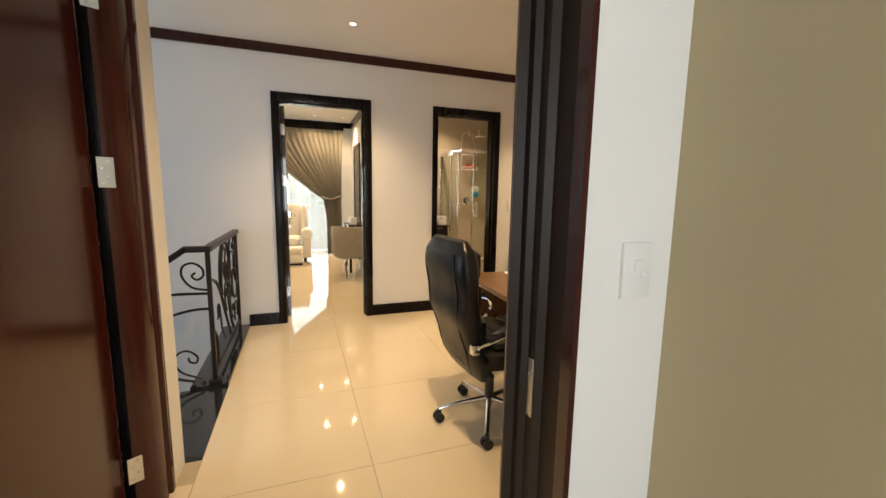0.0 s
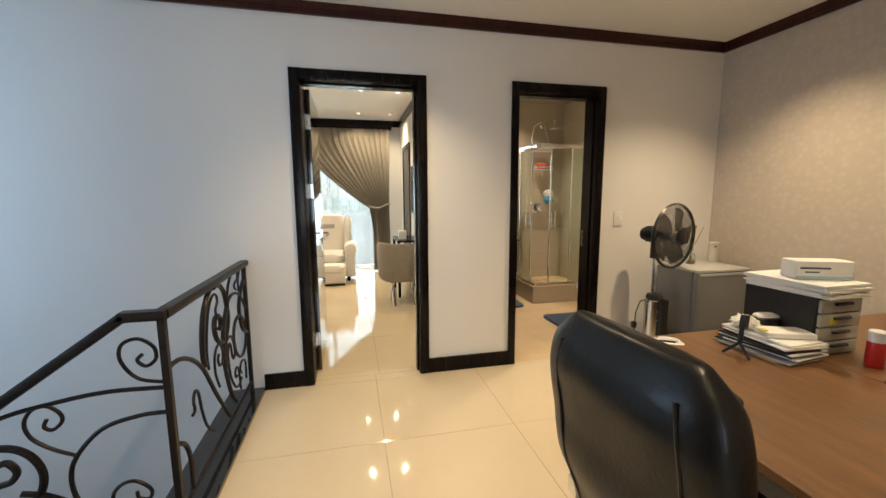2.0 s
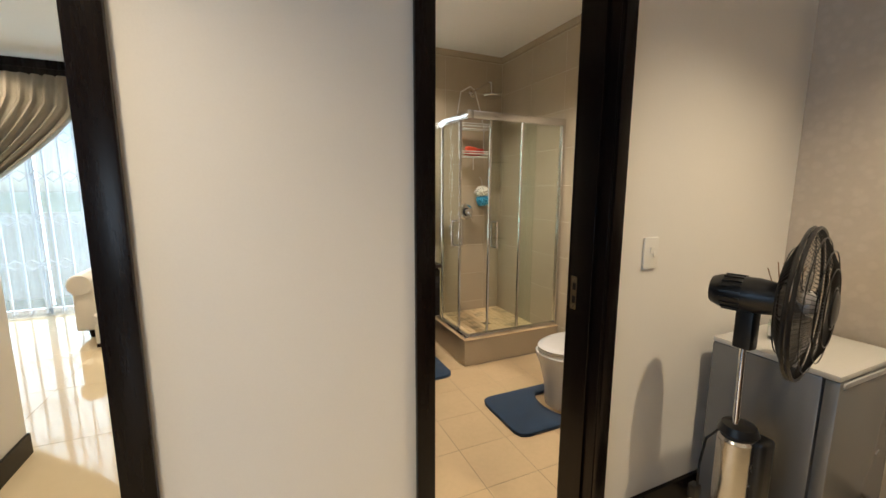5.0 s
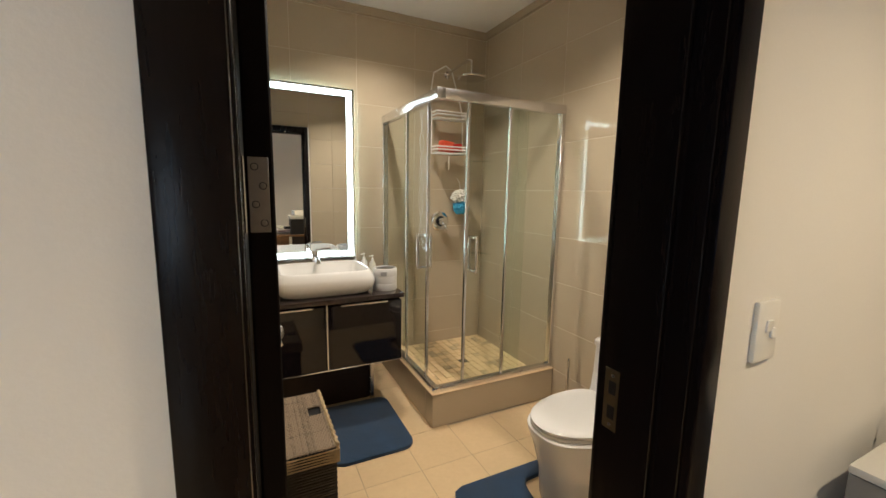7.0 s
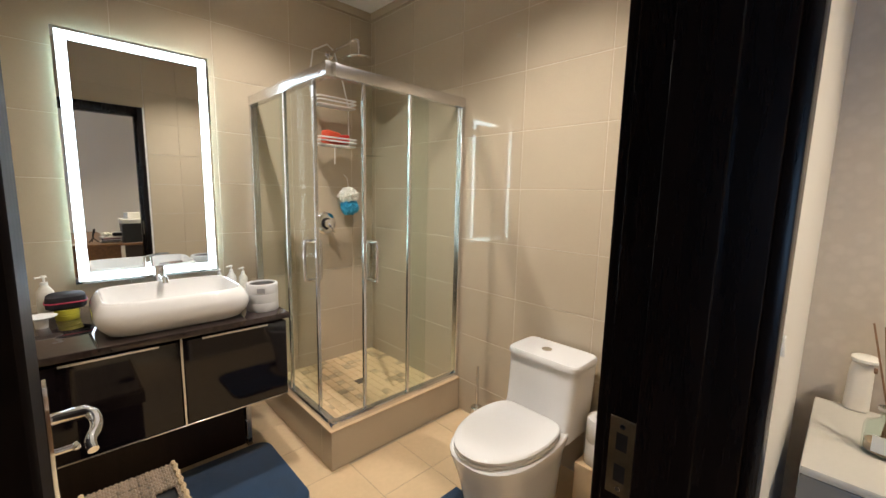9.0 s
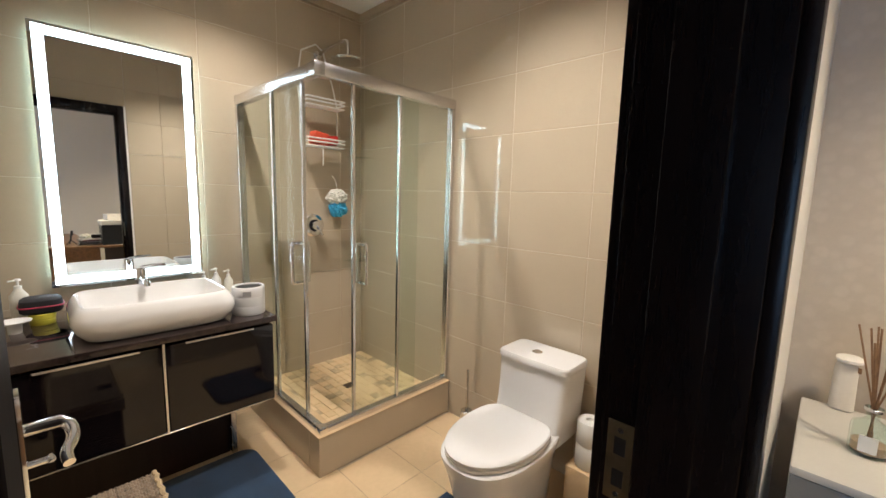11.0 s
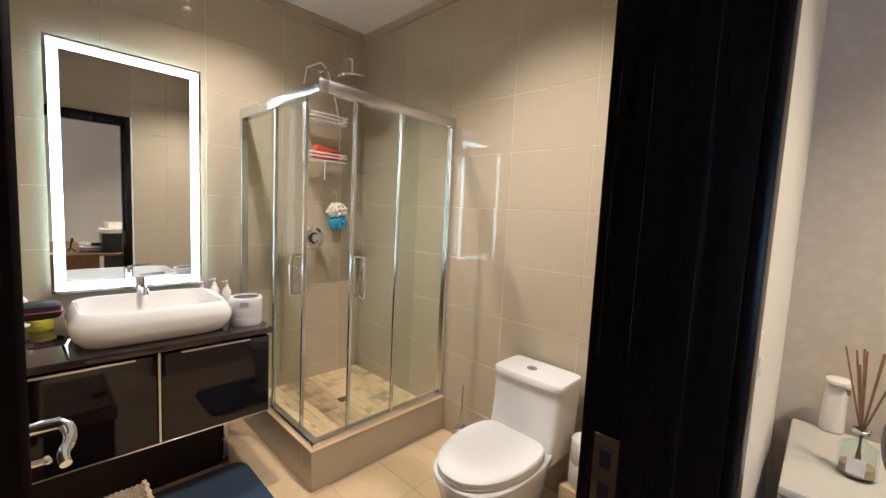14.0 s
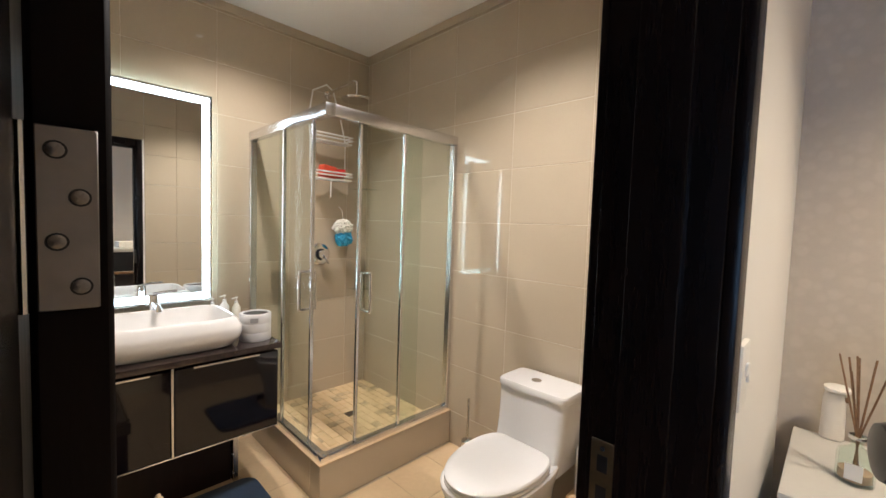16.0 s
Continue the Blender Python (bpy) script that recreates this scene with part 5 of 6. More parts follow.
def drape(name, top, left, right, folds, amp, y, material, parent, label, n=160, m=40):
    # hanging cloth: left(f) and right(f) give its side edges at a fraction f down, top its height
    bm = bmesh.new()
    rows = []
    for j in range(m + 1):
        f = j / m
        row = []
        for i in range(n + 1):
            s = i / n
            x0, z0 = left(f)
            x1, z1 = right(f)
            x = x0 + (x1 - x0) * s
            z = z0 + (z1 - z0) * s
            a = amp * (0.55 + 0.45 * min(1, f * 3))
            yy = y + a * math.sin(s * folds * 2 * math.pi + 0.9 * math.sin(s * 9)) + 0.35 * a * math.sin(s * folds * 4.4 * math.pi + 1 + 2 * f) + 0.012 * noise.noise(Vector((s * 7, f * 4, 3)))
            row.append(bm.verts.new((x, yy, z)))
        rows.append(row)
    for A, C in zip(rows, rows[1:]):
        for i in range(n):
            bm.faces.new((A[i], A[i + 1], C[i + 1], C[i]))
    ob = part(name, bm, material, parent, label)
    md = ob.modifiers.new("thick", "SOLIDIFY")
    md.thickness = 0.003
    return ob


ct = thing("curtains", "taupe tied-back drapes over white sheers", "curtains", at=(0, 0, 0))
part("pelmet_rail", B(-1.9, 1.62, CY - 0.05, CY - 0.01, 2.43, 2.500, 0.004, 1), FRAME, ct, "dark wooden curtain rail")
TOPZ = 2.44
TIE_X, TIE_Z = 1.36, 1.12
# edge sweeping from the middle of the rail down to the tie, then falling straight
MID = 0.06


def left_r(f):
    if f < 0.55:
        g = f / 0.55
        return (MID + (1.20 - MID) * g ** 1.08, TOPZ - 0.22 - (TOPZ - 0.20 - TIE_Z) * g ** 0.80 if f > 0 else TOPZ)
    g = (f - 0.55) / 0.45
    return (1.20 + 0.06 * math.sin(min(1, g * 2) * math.pi / 2), TIE_Z - (TIE_Z - 0.02) * g)


def right_r(f):
    if f < 0.55:
        return (1.58 - 0.05 * f, TOPZ - (TOPZ - TIE_Z + 0.05) * f / 0.55)
    g = (f - 0.55) / 0.45
    return (1.55 + 0.02 * g, TIE_Z - 0.05 - (TIE_Z - 0.07) * g)


drape("drape", TOPZ, left_r, right_r, 15, 0.028, CY - 0.06, CURTAIN, ct, "taupe drape swept to one side")
drape("drape", TOPZ, lambda f: (2 * MID - right_r(f)[0], right_r(f)[1]), lambda f: (2 * MID - left_r(f)[0], left_r(f)[1]), 15, 0.028, CY - 0.06, CURTAIN, ct, "taupe drape swept to one side")
part("tieback", tube([(1.18, CY - 0.10, TIE_Z + 0.02), (1.36, CY - 0.115, TIE_Z - 0.02), (1.56, CY - 0.07, TIE_Z + 0.06)], 0.02, 8), CURTAIN, ct)
drape("sheer", TOPZ, lambda f: (-1.52, TOPZ - 0.01 - (TOPZ - 0.03) * f), lambda f: (1.50, TOPZ - 0.01 - (TOPZ - 0.03) * f), 34, 0.018, CY + 0.035, SHEER, ct, "white sheer curtain", 300, 12)

ac = thing("wing_armchair", "cream leather wing armchair with rolled arms", "armchair", at=(0.50, 10.12, 0), turn=0)
part("base", B(-0.36, 0.36, -0.28, 0.36, 0.07, 0.30, 0.03, 3), WHITE_LEATHER, ac)
part("seat_cushion", cushion([(0, -0.05, 0.30, 0.24, 0.26, 5), (0, -0.05, 0.32, 0.265, 0.285, 5), (0, -0.05, 0.41, 0.27, 0.29, 5), (0, -0.05, 0.44, 0.25, 0.27, 4), (0, -0.05, 0.45, 0.15, 0.16, 3)]), WHITE_LEATHER, ac, "plump seat cushion")
part("backrest", shift(cushion([(0, 0, 0.30, 0.27, 0.09, 4), (0, 0, 0.5, 0.285, 0.11, 4), (0, 0, 0.85, 0.30, 0.10, 4), (0, 0, 0.99, 0.28, 0.09, 3.5), (0, 0, 1.03, 0.20, 0.05, 3)]), pose(0, 0.25, 0, -8)), WHITE_LEATHER, ac, "tall padded backrest")
part("headrest_panel", B(-0.13, 0.13, 0.10, 0.12, 0.80, 0.87, 0.008, 2), mat("pale_taupe_mesh", (0.46, 0.43, 0.39), 0.8, var=0.12, scale=60, bump=0.3), ac, "small pale taupe headrest panel")
for sx in (-1, 1):
    part("arm", shift(cushion([(0, 0, -0.31, 0.085, 0.085, 2), (0, 0, -0.29, 0.10, 0.10, 2), (0, 0, 0.25, 0.095, 0.095, 2), (0, 0, 0.28, 0.07, 0.07, 2)], 24), pose(sx * 0.365, 0.0, 0.50) @ pose(0, 0, 0, -90)), WHITE_LEATHER, ac, "rolled arm")
    part("arm_panel", B(sx * 0.36 - 0.075, sx * 0.36 + 0.075, -0.285, 0.30, 0.07, 0.50, 0.03, 3), WHITE_LEATHER, ac)
    part("wing", shift(cushion([(0, 0, 0.50, 0.055, 0.16, 3), (0, 0, 0.70, 0.06, 0.17, 3), (0, 0, 0.90, 0.06, 0.14, 3), (0, 0, 0.98, 0.04, 0.09, 2.5)], 24), pose(sx * 0.325, 0.14, 0, -6, 0, sx * -8)), WHITE_LEATHER, ac, "padded wing")
    for fy in (-0.24, 0.32):
        part("foot", lathe([(0.018, 0), (0.028, 0.05), (0.03, 0.072)], 14), FRAME, ac, at=(sx * 0.33, fy, 0))
ot = thing("footstool", "cream leather footstool with plump top", "footstool", at=(0.535, 9.70, 0))
part("base", B(-0.245, 0.245, -0.16, 0.16, 0.03, 0.20, 0.02, 3), WHITE_LEATHER, ot)
part("plinth", B(-0.24, 0.24, -0.155, 0.155, 0.0, 0.029), FRAME, ot)
part("cushion", cushion([(0, 0, 0.195, 0.235, 0.155, 6), (0, 0, 0.21, 0.255, 0.172, 5), (0, 0, 0.27, 0.257, 0.174, 5), (0, 0, 0.30, 0.235, 0.155, 4), (0, 0, 0.31, 0.14, 0.09, 3)]), WHITE_LEATHER, ot, "plump cushion")

tc = thing("tub_chair", "taupe velvet tub chair on crossed chrome legs", "chair", at=(1.47, 8.45, 0), turn=0)
shell = bmesh.new()
K = 40
rings = []
for z, ro, ri in ((0.30, 0.20, 0.10), (0.31, 0.255, 0.15), (0.36, 0.275, 0.19), (0.55, 0.283, 0.205), (0.72, 0.287, 0.215), (0.755, 0.27, 0.235)):
    rings.append((z, ro, ri))
prev = None
first = None
for k in range(K + 1):
    a = radians(-60 + 300 * k / K)
    low = 0.10 * (1 - math.sin(math.pi * k / K)) ** 2
    loop = [(ro * math.cos(a), ro * math.sin(a) * 0.98, z - (low if z > 0.5 else 0)) for z, ro, ri in rings] + [(ri * math.cos(a), ri * math.sin(a) * 0.98, z - (low if z > 0.5 else 0)) for z, ro, ri in reversed(rings)]
    vs = [shell.verts.new(p) for p in loop]
    if prev:
        for i in range(len(vs)):
            shell.faces.new((prev[i], vs[i], vs[(i + 1) % len(vs)], prev[(i + 1) % len(vs)]))
    else:
        shell.faces.new(vs[::-1])
    prev = vs
shell.faces.new(prev)
bmesh.ops.recalc_face_normals(shell, faces=shell.faces[:])
# opening faces the side wall
part("shell", shift(shell, pose(0, 0, 0, 0, 0, 150)), TAUPE, tc, "curved taupe velvet shell")
part("seat", cushion([(0, 0, 0.29, 0.22, 0.22, 2.4), (0, 0, 0.33, 0.245, 0.245, 2.4), (0, 0, 0.43, 0.225, 0.225, 2.4), (0, 0, 0.47, 0.19, 0.19, 2.3), (0, 0, 0.48, 0.10, 0.10, 2)]), TAUPE, tc, "round seat cushion")
for x in (-0.11, 0.13):
    part("leg", flat_bar([(x - 0.01, 0.21, 0.008), (x, 0.05, 0.13), (x + 0.01, -0.09, 0.26), (x + 0.01, -0.13, 0.292)], 0.034, 0.012), CHROME, tc, "crossed chrome strap leg")
    part("leg", flat_bar([(x + 0.012, -0.25, 0.008), (x + 0.012, -0.06, 0.14), (x + 0.012, 0.13, 0.292)], 0.034, 0.012), CHROME, tc, "crossed chrome strap leg")

td = thing("dressing_table", "dark wooden dressing table against the bedroom wall", "table", at=(1.63, 8.95, 0))
part("tabletop", B(-0.17, 0.165, -0.32, 0.32, 0.72, 0.745, 0.003, 1), FRAME, td)
for x in (-0.15, 0.14):
    for y in (-0.29, 0.29):
        part("leg", B(x - 0.018, x + 0.018, y - 0.018, y + 0.018, 0, 0.7195, 0.002, 1), FRAME, td)
mug = thing("tissue_box", "white tissue box on the dressing table", "box", at=(1.55, 8.85, 0.746))
part("body", B(-0.05, 0.05, -0.05, 0.05, 0, 0.11, 0.006, 2), WHITEP, mug)
tv = thing("television", "black flat television on the bedroom wall", "television", at=(BX, 8.9, 1.4))
part("screen", B(-0.045, -0.002, -0.62, 0.55, -0.33, 0.33, 0.004, 1), SCREEN, tv)
part("bezel", boxes((-0.047, -0.044, -0.62, 0.55, -0.33, -0.318), (-0.047, -0.044, -0.62, 0.55, 0.318, 0.33)), BLACKP, tv, smooth=False)
d4 = thing("door_4", "closed dark wooden door in the bedroom side wall", "door", kind="structure")
part("leaf", B(BX - 0.012, BX, 9.78, 10.42, 0, 2.05), FRAME, d4)
part("architrave", B(BX - 0.022, BX, 10.421, 10.49, 0, 2.12, 0.003, 1), FRAME, d4)
part("architrave", B(BX - 0.022, BX, 9.71, 9.779, 0, 2.12, 0.003, 1), FRAME, d4)
part("head_architrave", B(BX - 0.022, BX, 9.779, 10.421, 2.051, 2.12, 0.003, 1), FRAME, d4)


# ---- fixtures ----
def downlight(x, y, z):
    t = thing("downlight", "small round recessed ceiling downlight", "ceiling light", at=(x, y, z), group="downlights")
    part("ring", lathe([(0.023, -0.001), (0.044, -0.001), (0.044, -0.005), (0.034, -0.008), (0.023, -0.004), (0.023, -0.001)], 28, caps=False), WHITEP, t, "white trim ring")
    part("lens", lathe([(0.004, -0.0035), (0.022, -0.003), (0.022, -0.0012)], 24), BULB, t, "glowing lens")
    return t


for x, y in HALL_LIGHTS:
    downlight(x, y, HALL_Z)
for x, y in BED_LIGHTS:
    downlight(x, y, BED_Z)
for x, y in BATH_LIGHTS:
    downlight(x, y, BATH_Z)


def wall_switch(name, m, label):
    t = thing(name, label, "light switch")
    t.matrix_world = m
    part("cover", B(-0.037, 0.037, -0.010, 0, -0.058, 0.058, 0.004, 2), WHITEP, t, "white cover plate")
    part("rocker", shift(B(-0.010, 0.010, -0.014, -0.009, -0.012, 0.012, 0.002, 1), pose(0, 0, 0.012, 6)), WHITEP, t)
    part("rocker", shift(B(0.006, 0.022, -0.015, -0.009, -0.010, 0.010, 0.002, 1), pose(0, 0, -0.006, -6)), WHITEP, t)
    return t


wall_switch("light_switch", pose(2.974, NY0, 1.124), "white double light switch on the study wall")
wall_switch("light_switch", pose(1.395, 3.062, 1.098), "white light switch beside the entry door")

# diffuser and lotion on the fridge
df = thing("reed_diffuser", "glass reed diffuser with brown reeds on the fridge", "diffuser", at=(3.530, 6.215, FZ))
part("bottle", lathe([(0.033, 0.0), (0.036, 0.004), (0.036, 0.066), (0.033, 0.076), (0.016, 0.086), (0.0125, 0.090), (0.0125, 0.108), (0.016, 0.110), (0.016, 0.117), (0.010, 0.117), (0.0095, 0.090), (0.030, 0.073), (0.0325, 0.008)], 32), PANE, df, "clear glass bottle")
part("oil", lathe([(0.029, 0.007), (0.0315, 0.009), (0.0315, 0.030), (0.029, 0.031)], 24), OIL, df, "amber oil")
part("collar", lathe([(0.0165, 0.1085), (0.018, 0.110), (0.018, 0.116), (0.0165, 0.1175)], 24, caps=False), STEEL, df, "silver neck ring")
part("label", shift(B(-0.016, 0.016, -0.0005, 0.0005, 0.016, 0.056), pose(-0.0362, 0.004, 0, 0, 0, -96)), PAPERW, df, "white paper label")
for a, b in ((-0.42, 0.12), (-0.34, -0.18), (-0.05, 0.14), (0.03, -0.10), (0.0, 0.05), (0.24, 0.06), (0.40, -0.12), (0.34, 0.22)):
    part("reed", tube([(-a * 0.03, -b * 0.03, 0.012), (a * 0.015, b * 0.015, 0.117), (a * 0.20, b * 0.20, 0.31 - 0.10 * a * a)], 0.0021, 6), REED, df)
lb = thing("air_freshener", "white automatic air freshener on the fridge", "air freshener", at=(3.795, 6.258, FZ))
part("body", loft([oval(0, 0, z, a, b, 3, 28) for z, a, b in ((0, 0.027, 0.025), (0.004, 0.031, 0.028), (0.115, 0.029, 0.026), (0.138, 0.025, 0.022), (0.145, 0.016, 0.014))]), mat("ivory_plastic", (0.70, 0.66, 0.61), 0.45, var=0.03), lb, "ivory body")
part("cap", loft([oval(-0.004, -0.004, z, a, b, 2.4, 28) for z, a, b in ((0.1455, 0.026, 0.022), (0.148, 0.036, 0.030), (0.156, 0.036, 0.030), (0.160, 0.028, 0.023))]), WHITEP, lb, "white cap")
part("nozzle", tube([(-0.01, -0.022, 0.125), (-0.01, -0.030, 0.125)], 0.008, 14), REED, lb, "brown nozzle")

# ---- desk things ----
dw = thing("drawer_tower", "black desktop drawer unit with four smoky drawers", "drawer unit", at=(2.825, 4.925, DZ))
part("case", B(-0.115, 0.115, -0.145, 0.155, 0, 0.243, 0.004, 1), BLACKP, dw, "black plastic case")
for k in range(4):
    z = 0.008 + k * 0.058
    d = part("drawer", B(-0.108, 0.108, -0.160, -0.1455, z, z + 0.053, 0.004, 2), SMOKE, dw, "smoky translucent drawer")
    part("handle", B(-0.045, 0.045, -0.172, -0.159, z + 0.030, z + 0.042, 0.003, 1), BLACKP, d)
part("label", B(-0.06, -0.02, -0.1625, -0.1605, 0.135, 0.165), YELLOW, dw)
ream = thing("paper_stack", "stack of white papers on the drawer unit", "papers", at=(2.83, 4.92, DZ + 0.2435))
for k in range(7):
    part("paper", B(-0.125, 0.125, -0.165, 0.165, k * 0.0075, k * 0.0075 + 0.0068), PAPERW, ream, at=pose(random.uniform(-0.006, 0.006), random.uniform(-0.008, 0.008), 0, 0, 0, random.uniform(-4, 4)))
bx = thing("glove_box", "white carton with pale teal print on the papers", "box", at=(2.865, 4.90, DZ + 0.297))
TEAL = mat("pale_teal_print", (0.35, 0.52, 0.55), 0.6)
BM = pose(0, 0, 0, 0, 0, -22)
part("carton", shift(B(-0.108, 0.108, -0.050, 0.050, 0, 0.078, 0.003, 1), BM), PAPERW, bx)
part("print", shift(boxes((-0.095, 0.020, -0.0512, -0.0502, 0.044, 0.052), (-0.075, -0.020, -0.0512, -0.0502, 0.028, 0.034)), BM), mat("navy_print", (0.05, 0.07, 0.12), 0.6), bx, "dark printed lines", smooth=False)
part("band", shift(boxes((-0.106, 0.106, -0.0512, -0.0502, 0.002, 0.014)), BM), TEAL, bx, "pale teal band", smooth=False)
st = thing("magazine_stack", "untidy stack of papers and magazines on the desk", "papers", at=(2.605, 4.88, DZ))
KRAFT = mat("kraft_card", (0.36, 0.27, 0.17), 0.7, var=0.1)
MAROON = mat("maroon_cover", (0.16, 0.02, 0.03), 0.5, var=0.1)
COVERS = [KRAFT, GREYT, BLACKP, PAPERW, BLACKP, GREYT, PAPERW, BLACKP, MAROON, PAPERW, PAPERW, PAPERW]
for k in range(12):
    w = 0.098 - 0.006 * (k % 3)
    part("magazine", B(-w, w, -0.148 + 0.008 * (k % 2), 0.145, k * 0.0066, k * 0.0066 + 0.0061), COVERS[k], st, at=pose(random.uniform(-0.018, 0.018), random.uniform(-0.02, 0.02), 0, 0, 0, 2 + random.uniform(-9, 9)))
nb = thing("notebook", "white notebook with yellow tab on the papers", "notebook", at=(2.625, 4.83, DZ + 0.080))
part("cover", shift(B(-0.09, 0.09, -0.05, 0.05, 0, 0.022, 0.003, 1), pose(0, 0, 0, 0, 0, -22)), PAPERW, nb)
part("tab", shift(B(-0.10, -0.075, -0.03, 0.0, 0.0225, 0.026), pose(0, 0, 0, 0, 0, -22)), YELLOW, nb)
ms = thing("calculator_case", "rounded black gadget with pale top on the papers", "gadget", at=(2.675, 4.945, DZ + 0.0805))
part("body", shift(cushion([(0, 0, 0, 0.050, 0.034, 3), (0, 0, 0.010, 0.058, 0.040, 3), (0, 0, 0.036, 0.056, 0.038, 3), (0, 0, 0.042, 0.048, 0.032, 3)], 24), pose(0, 0, 0, 0, 0, -15)), BLACKP, ms)
part("top", shift(cushion([(0, 0, 0.0425, 0.049, 0.033, 3), (0, 0, 0.050, 0.046, 0.030, 3), (0, 0, 0.056, 0.030, 0.018, 2.6)], 24), pose(0, 0, 0, 0, 0, -15)), WHITEP, ms, "pale rounded top")
tw = thing("crumpled_towel", "small cream cloth on the papers", "cloth", at=(2.560, 4.945, DZ + 0.0805))
pouf(0.055, 3, PALEP, tw, "cloth", (0, 0, 0.026), 0.55)
hp = thing("phone_holder", "black tripod phone holder on the desk", "holder", at=(2.433, 4.856, DZ))
for a in (20, 140, 260):
    part("leg", tube([(0, 0, 0.055), (0.055 * math.cos(radians(a)), 0.055 * math.sin(radians(a)), 0.006)], 0.006, 8), BLACKP, hp)
part("stem", tube([(0, 0, 0.05), (0.008, 0, 0.13)], 0.009, 10), BLACKP, hp)
part("clamp", shift(B(-0.012, 0.012, -0.012, 0.012, 0.115, 0.172, 0.004, 2), pose(0, 0, 0, 0, 6, 0)), BLACKP, hp)
cn = thing("spray_can", "red spray can with white cap on the desk", "spray can", at=(2.835, 4.65, DZ))
part("can", lathe([(0.026, 0), (0.028, 0.003), (0.028, 0.098), (0.024, 0.106)], 24), RED, cn)
part("cap", lathe([(0.0275, 0.100), (0.0275, 0.138), (0.024, 0.142)], 24), WHITEP, cn, "white cap")
np_ = thing("note_pad", "small white note pad on the desk", "note pad", at=(3.09, 4.72, DZ))
part("pad", shift(B(-0.06, 0.06, -0.04, 0.04, 0, 0.012, 0.002, 1), pose(0, 0, 0, 0, 0, 15)), PAPERW, np_)
mo = thing("computer_mouse", "white mouse with black stripe on a pale pad", "mouse", at=(2.268, 5.055, DZ))
part("pad", shift(prism(rounded(-0.062, 0.062, -0.040, 0.040, 0.014), 0, 0.004, 0.001, 1), pose(0, 0, 0, 0, 0, -22)), PAPERW, mo, "pale rounded pad")
part("body", shift(cushion([(0, 0, 0.0045, 0.040, 0.017, 2.4), (0, 0, 0.010, 0.043, 0.019, 2.4), (0, 0, 0.018, 0.036, 0.015, 2.3), (0, 0, 0.021, 0.018, 0.008, 2.2)], 24), pose(0.004, 0.002, 0, 0, 0, -34)), WHITEP, mo, "rounded white body")
part("stripe", shift(B(-0.036, 0.030, -0.0225, -0.0165, 0.0045, 0.012, 0.002, 1), pose(0.004, 0.002, 0, 0, 0, -34)), BLACKP, mo, "black side stripe")

# ---- vanity things ----
bu = thing("paper_towel_bin", "white banded bin with dark inside on the vanity", "container", at=(2.860, 8.335, CZ))
part("body", lathe([(0.071, 0), (0.073, 0.004), (0.073, 0.042), (0.0724, 0.0435), (0.073, 0.045), (0.073, 0.086), (0.0724, 0.0875), (0.073, 0.089), (0.073, 0.130), (0.070, 0.134), (0.060, 0.134), (0.058, 0.128), (0.057, 0.03)], 40), mat("silver_white_plastic", (0.66, 0.66, 0.66), 0.3, var=0.04), bu)
# Black disc just below the rim stands for the bin's shaded inside.
part("inside_shade", lathe([(0.030, 0.126), (0.0575, 0.126), (0.0575, 0.129)], 30), BLACKP, bu, "black disc standing for the shaded inside")
part("label", shift(B(-0.018, 0.018, -0.0738, -0.0728, 0.094, 0.118), pose(0, 0, 0, 0, 0, -24)), GREYT, bu, "grey printed label")


def pump(at, h, r, body, label):
    t = thing("pump_bottle", label, "bottle", at=at, group="pump bottles")
    part("body", lathe([(r * 0.9, 0), (r, 0.004), (r, h * 0.62), (r * 0.5, h * 0.74), (r * 0.4, h * 0.78)], 20), body, t)
    part("pump", lathe([(r * 0.42, h * 0.78), (r * 0.42, h * 0.84), (r * 0.15, h * 0.85), (r * 0.15, h * 0.95), (r * 0.4, h * 0.96), (r * 0.3, h)], 14), WHITEP, t)
    part("nozzle", tube([(0, 0, h * 0.97), (-0.028, -0.012, h * 0.965)], 0.004, 8), WHITEP, t)


pump((2.835, 8.74, CZ), 0.165, 0.024, WHITEP, "white pump bottle behind the basin")
pump((2.885, 8.70, CZ), 0.155, 0.022, PALEP, "cream pump bottle behind the basin")
pump((2.79, 8.80, CZ), 0.14, 0.022, WHITEP, "small white pump bottle beside the mirror")
pump((2.085, 8.80, CZ), 0.19, 0.030, PALEP, "clear soap pump bottle beside the mirror")
dish = thing("soap_dish", "small pale dish on the vanity", "dish", at=(2.07, 8.62, CZ))
part("dish", lathe([(0.02, 0), (0.022, 0.035), (0.05, 0.045), (0.052, 0.05), (0.045, 0.048), (0.02, 0.042)], 24), WHITEP, dish)
j = thing("jar", "squat jar with a lime yellow lid beside the basin", "jar", at=(2.150, 8.715, CZ))
part("body", lathe([(0.038, 0), (0.041, 0.004), (0.041, 0.022), (0.039, 0.024)], 30), YELLOW, j, "lime label")
part("lid", lathe([(0.0405, 0.0245), (0.0425, 0.027), (0.0425, 0.046), (0.0405, 0.048)], 30), YELLOW, j, "lime yellow lid")
pc_ = thing("zip_pouch", "black zip pouch with crimson zip on a jar", "pouch", at=(2.150, 8.735, CZ + 0.0485))
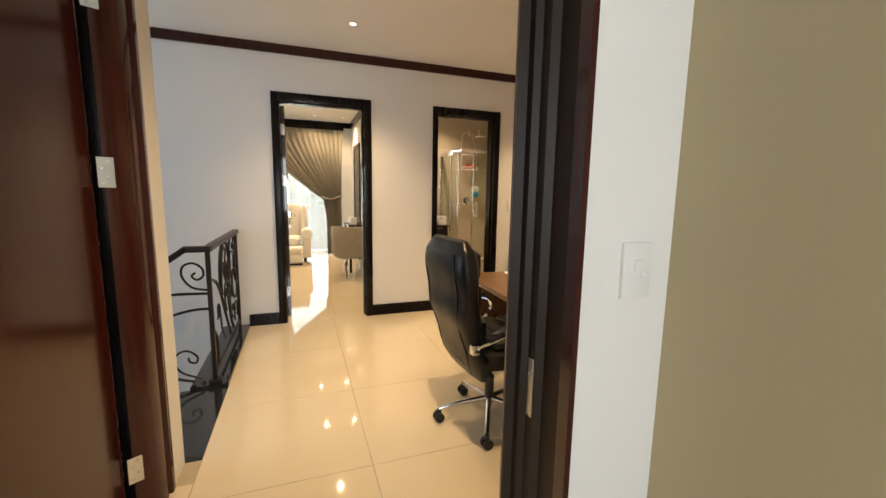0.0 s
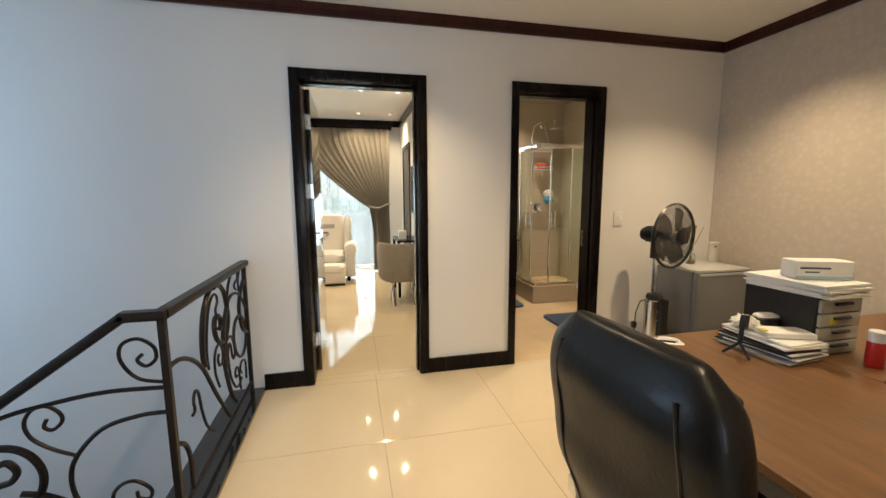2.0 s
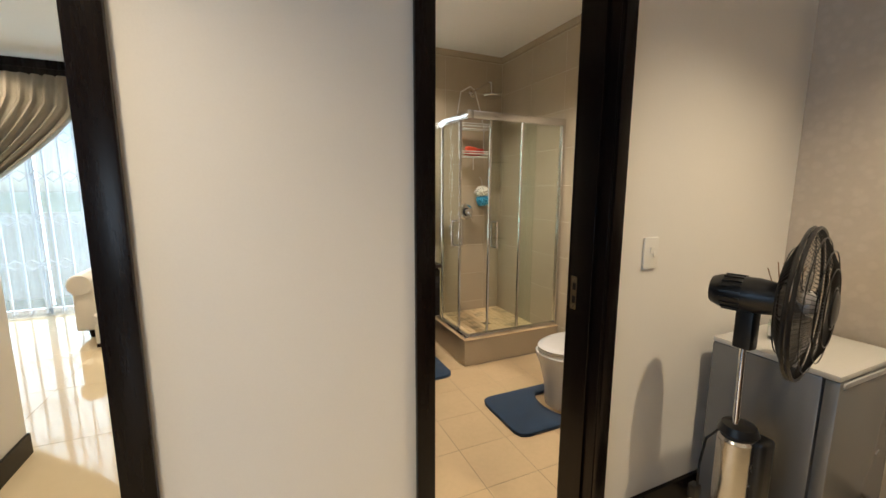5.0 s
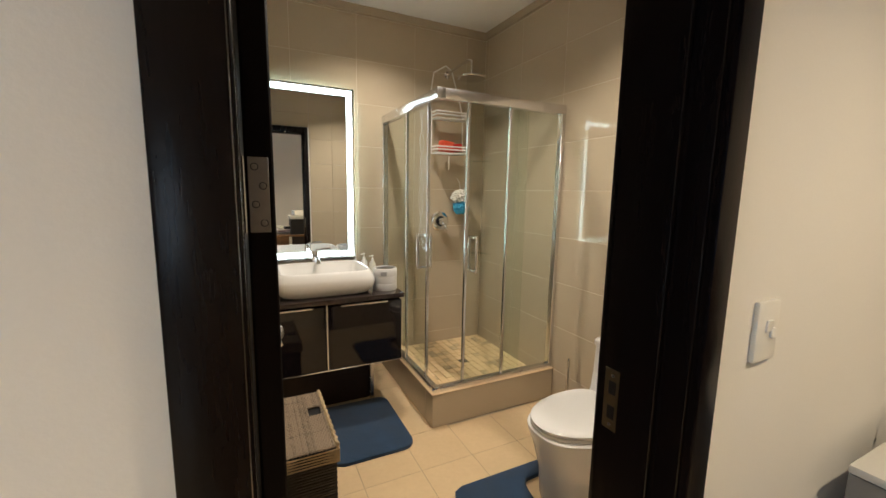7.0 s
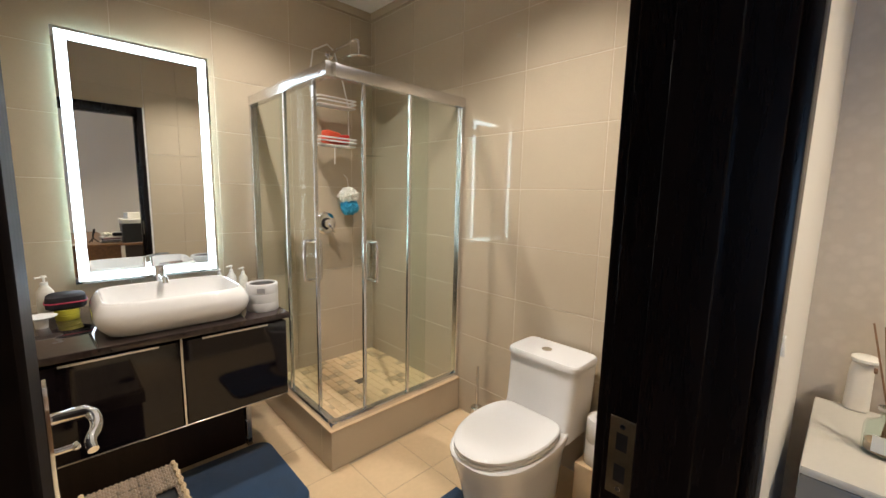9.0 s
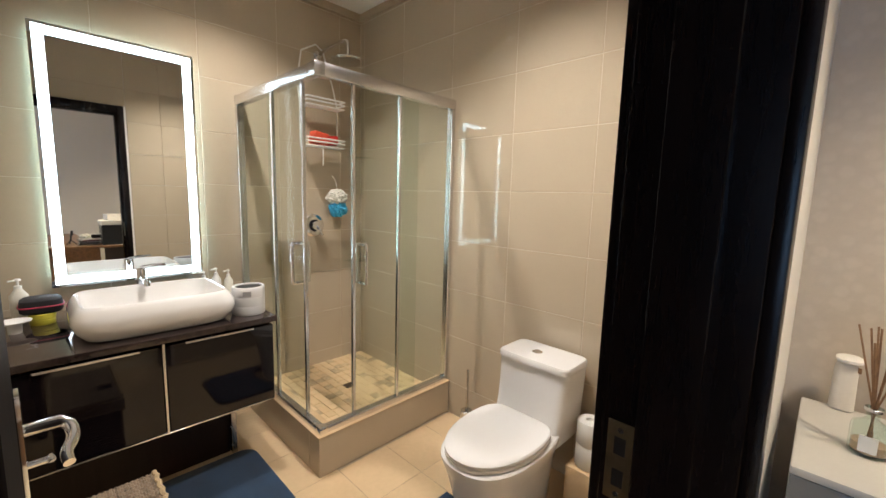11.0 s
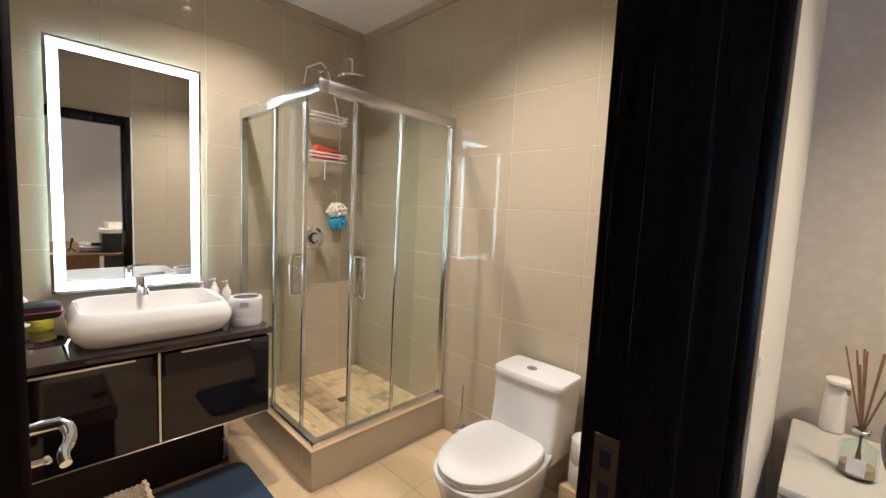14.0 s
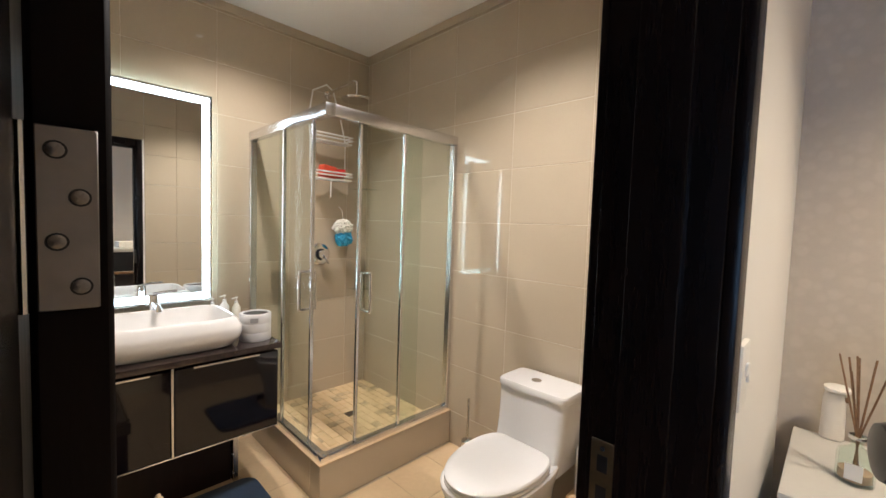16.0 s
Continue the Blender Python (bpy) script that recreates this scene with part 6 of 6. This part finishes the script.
part("body", cushion([(0, 0, 0, 0.058, 0.046, 4), (0, 0, 0.008, 0.068, 0.056, 4), (0, 0, 0.030, 0.070, 0.058, 4), (0, 0, 0.056, 0.066, 0.054, 4), (0, 0, 0.066, 0.054, 0.042, 3)], 40), mat("black_quilted_cloth", (0.012, 0.010, 0.013), 0.7, var=0.4, scale=40, grain=160, bump=0.5), pc_, "black cloth body")
part("zip", tube([(x, y, 0.031) for x, y, z in oval(0, 0, 0, 0.0705, 0.0585, 4, 40)], 0.0034, 6, closed=True), PINK, pc_, "crimson zip")


# ---- tiles ----
MESHES = {}


def tile_mesh(w, h, t, material):
    key = (round(w, 4), round(h, 4), t, material.name)
    if key not in MESHES:
        c = 0.0012
        V = [(0, 0, 0), (w, 0, 0), (w, h, 0), (0, h, 0), (0, 0, t - c), (w, 0, t - c), (w, h, t - c), (0, h, t - c), (c, c, t), (w - c, c, t), (w - c, h - c, t), (c, h - c, t)]
        F = [(0, 1, 5, 4), (1, 2, 6, 5), (2, 3, 7, 6), (3, 0, 4, 7), (4, 5, 9, 8), (5, 6, 10, 9), (6, 7, 11, 10), (7, 4, 8, 11), (8, 9, 10, 11)]
        me = bpy.data.meshes.new("tile")
        me.from_pydata(V, [], F)
        me.materials.append(material)
        MESHES[key] = me
    return MESHES[key]


def tiles(parent, m, us, vs, t, gap, material, skip=()):
    # us, vs: joint lines in the plane of m; skip: rectangles left out
    for u0, u1 in zip(us, us[1:]):
        for v0, v1 in zip(vs, vs[1:]):
            cu, cv = (u0 + u1) / 2, (v0 + v1) / 2
            if any(a <= cu <= b and c <= cv <= d for a, b, c, d in skip):
                continue
            o = new("tile", tile_mesh(u1 - u0 - gap, v1 - v0 - gap, t, material))
            o.parent = parent
            o.matrix_basis = m @ Matrix.Translation((u0 + gap / 2, v0 + gap / 2, 0))


def joints(lo, hi, at, pitch):
    k = math.ceil((lo - at) / pitch + 1e-6)
    out = [lo]
    x = at + k * pitch
    while x < hi - 0.004:
        if x > lo + 0.004:
            out.append(x)
        x += pitch
    return out + [hi]


hf = thing("floor", "glossy cream porcelain floor tiles in the study", "floor", kind="structure")
tiles(hf, pose(0, 0, -0.006), joints(0.286, 1.779, 1.033, 0.746), joints(0.6, NY0 + 0.055, 5.61, 0.745), 0.006, 0.003, CREAM_TILE)
tiles(hf, pose(0, 0, -0.006), joints(1.779, XR, 1.033, 0.746), joints(0.6, NY0 + 0.008, 5.61, 0.745), 0.006, 0.003, CREAM_TILE)
tiles(hf, pose(0, 0, -0.006), joints(-0.06, 0.285, 1.033, 0.746), joints(0.6, 4.25, 5.61, 0.745), 0.006, 0.003, CREAM_TILE)
bf = thing("floor_bedroom", "glossy cream porcelain floor tiles in the bedroom", "floor", kind="structure")
tiles(bf, pose(0, 0, -0.006), joints(-2.45, BX, 1.063, 0.746), joints(NY0 + 0.055, BY, 7.256, 0.745), 0.006, 0.003, CREAM_TILE)
tf = thing("floor_bathroom", "tan square floor tiles in the bathroom", "floor", kind="structure")
tiles(tf, pose(0, 0, -0.006), joints(XL, XB, 2.54, 0.2885), joints(NY0 + 0.008, YB, 7.653, 0.289), 0.006, 0.0022, BATH_FLOOR, skip=((TX + 0.1, 4, TY + 0.1, 9),))
ZS = joints(0.0, 2.62, 0.205, 0.2965)
we = thing("wall_tiles_east", "glossy taupe tiles on the bathroom side wall", "wall tiles", kind="structure")
tiles(we, pose(XB + G, 0, 0, 90, 0, 90) @ pose(0, 0, 0, 0, 180, 0), [-y for y in joints(NY1 + 0.006, YB, 7.555, 0.443)][::-1], ZS, 0.006, 0.0030, BATH_TILE)
wt = thing("wall_tiles_north", "glossy taupe tiles behind mirror and shower", "wall tiles", kind="structure")
tiles(wt, pose(0, YB + G, 0, 90, 0, 0), joints(XL, XB, 2.848, 0.443), ZS, 0.006, 0.0030, BATH_TILE)
ww = thing("wall_tiles_west", "glossy taupe tiles beside the vanity", "wall tiles", kind="structure")
tiles(ww, pose(XL - G, 0, 0, 90, 0, 90), joints(NY1 + 0.006, YB, 7.555, 0.443), ZS, 0.006, 0.0030, BATH_TILE)
ws = thing("wall_tiles_south", "glossy taupe tiles round the bathroom door", "wall tiles", kind="structure")
tiles(ws, pose(0, NY1 + 0.0005, 0, 90, 0, 180), [-x for x in joints(D2[1] + TRIM + 0.001, XB, 3.1, 0.443)][::-1], ZS, 0.006, 0.0010, BATH_TILE)
tiles(ws, pose(0, NY1 + 0.0005, 0, 90, 0, 180), [-(D2[1] + TRIM), -(D2[0] - TRIM)], [DOOR_H + TRIM + 0.002, 2.28, 2.62], 0.006, 0.0010, BATH_TILE)
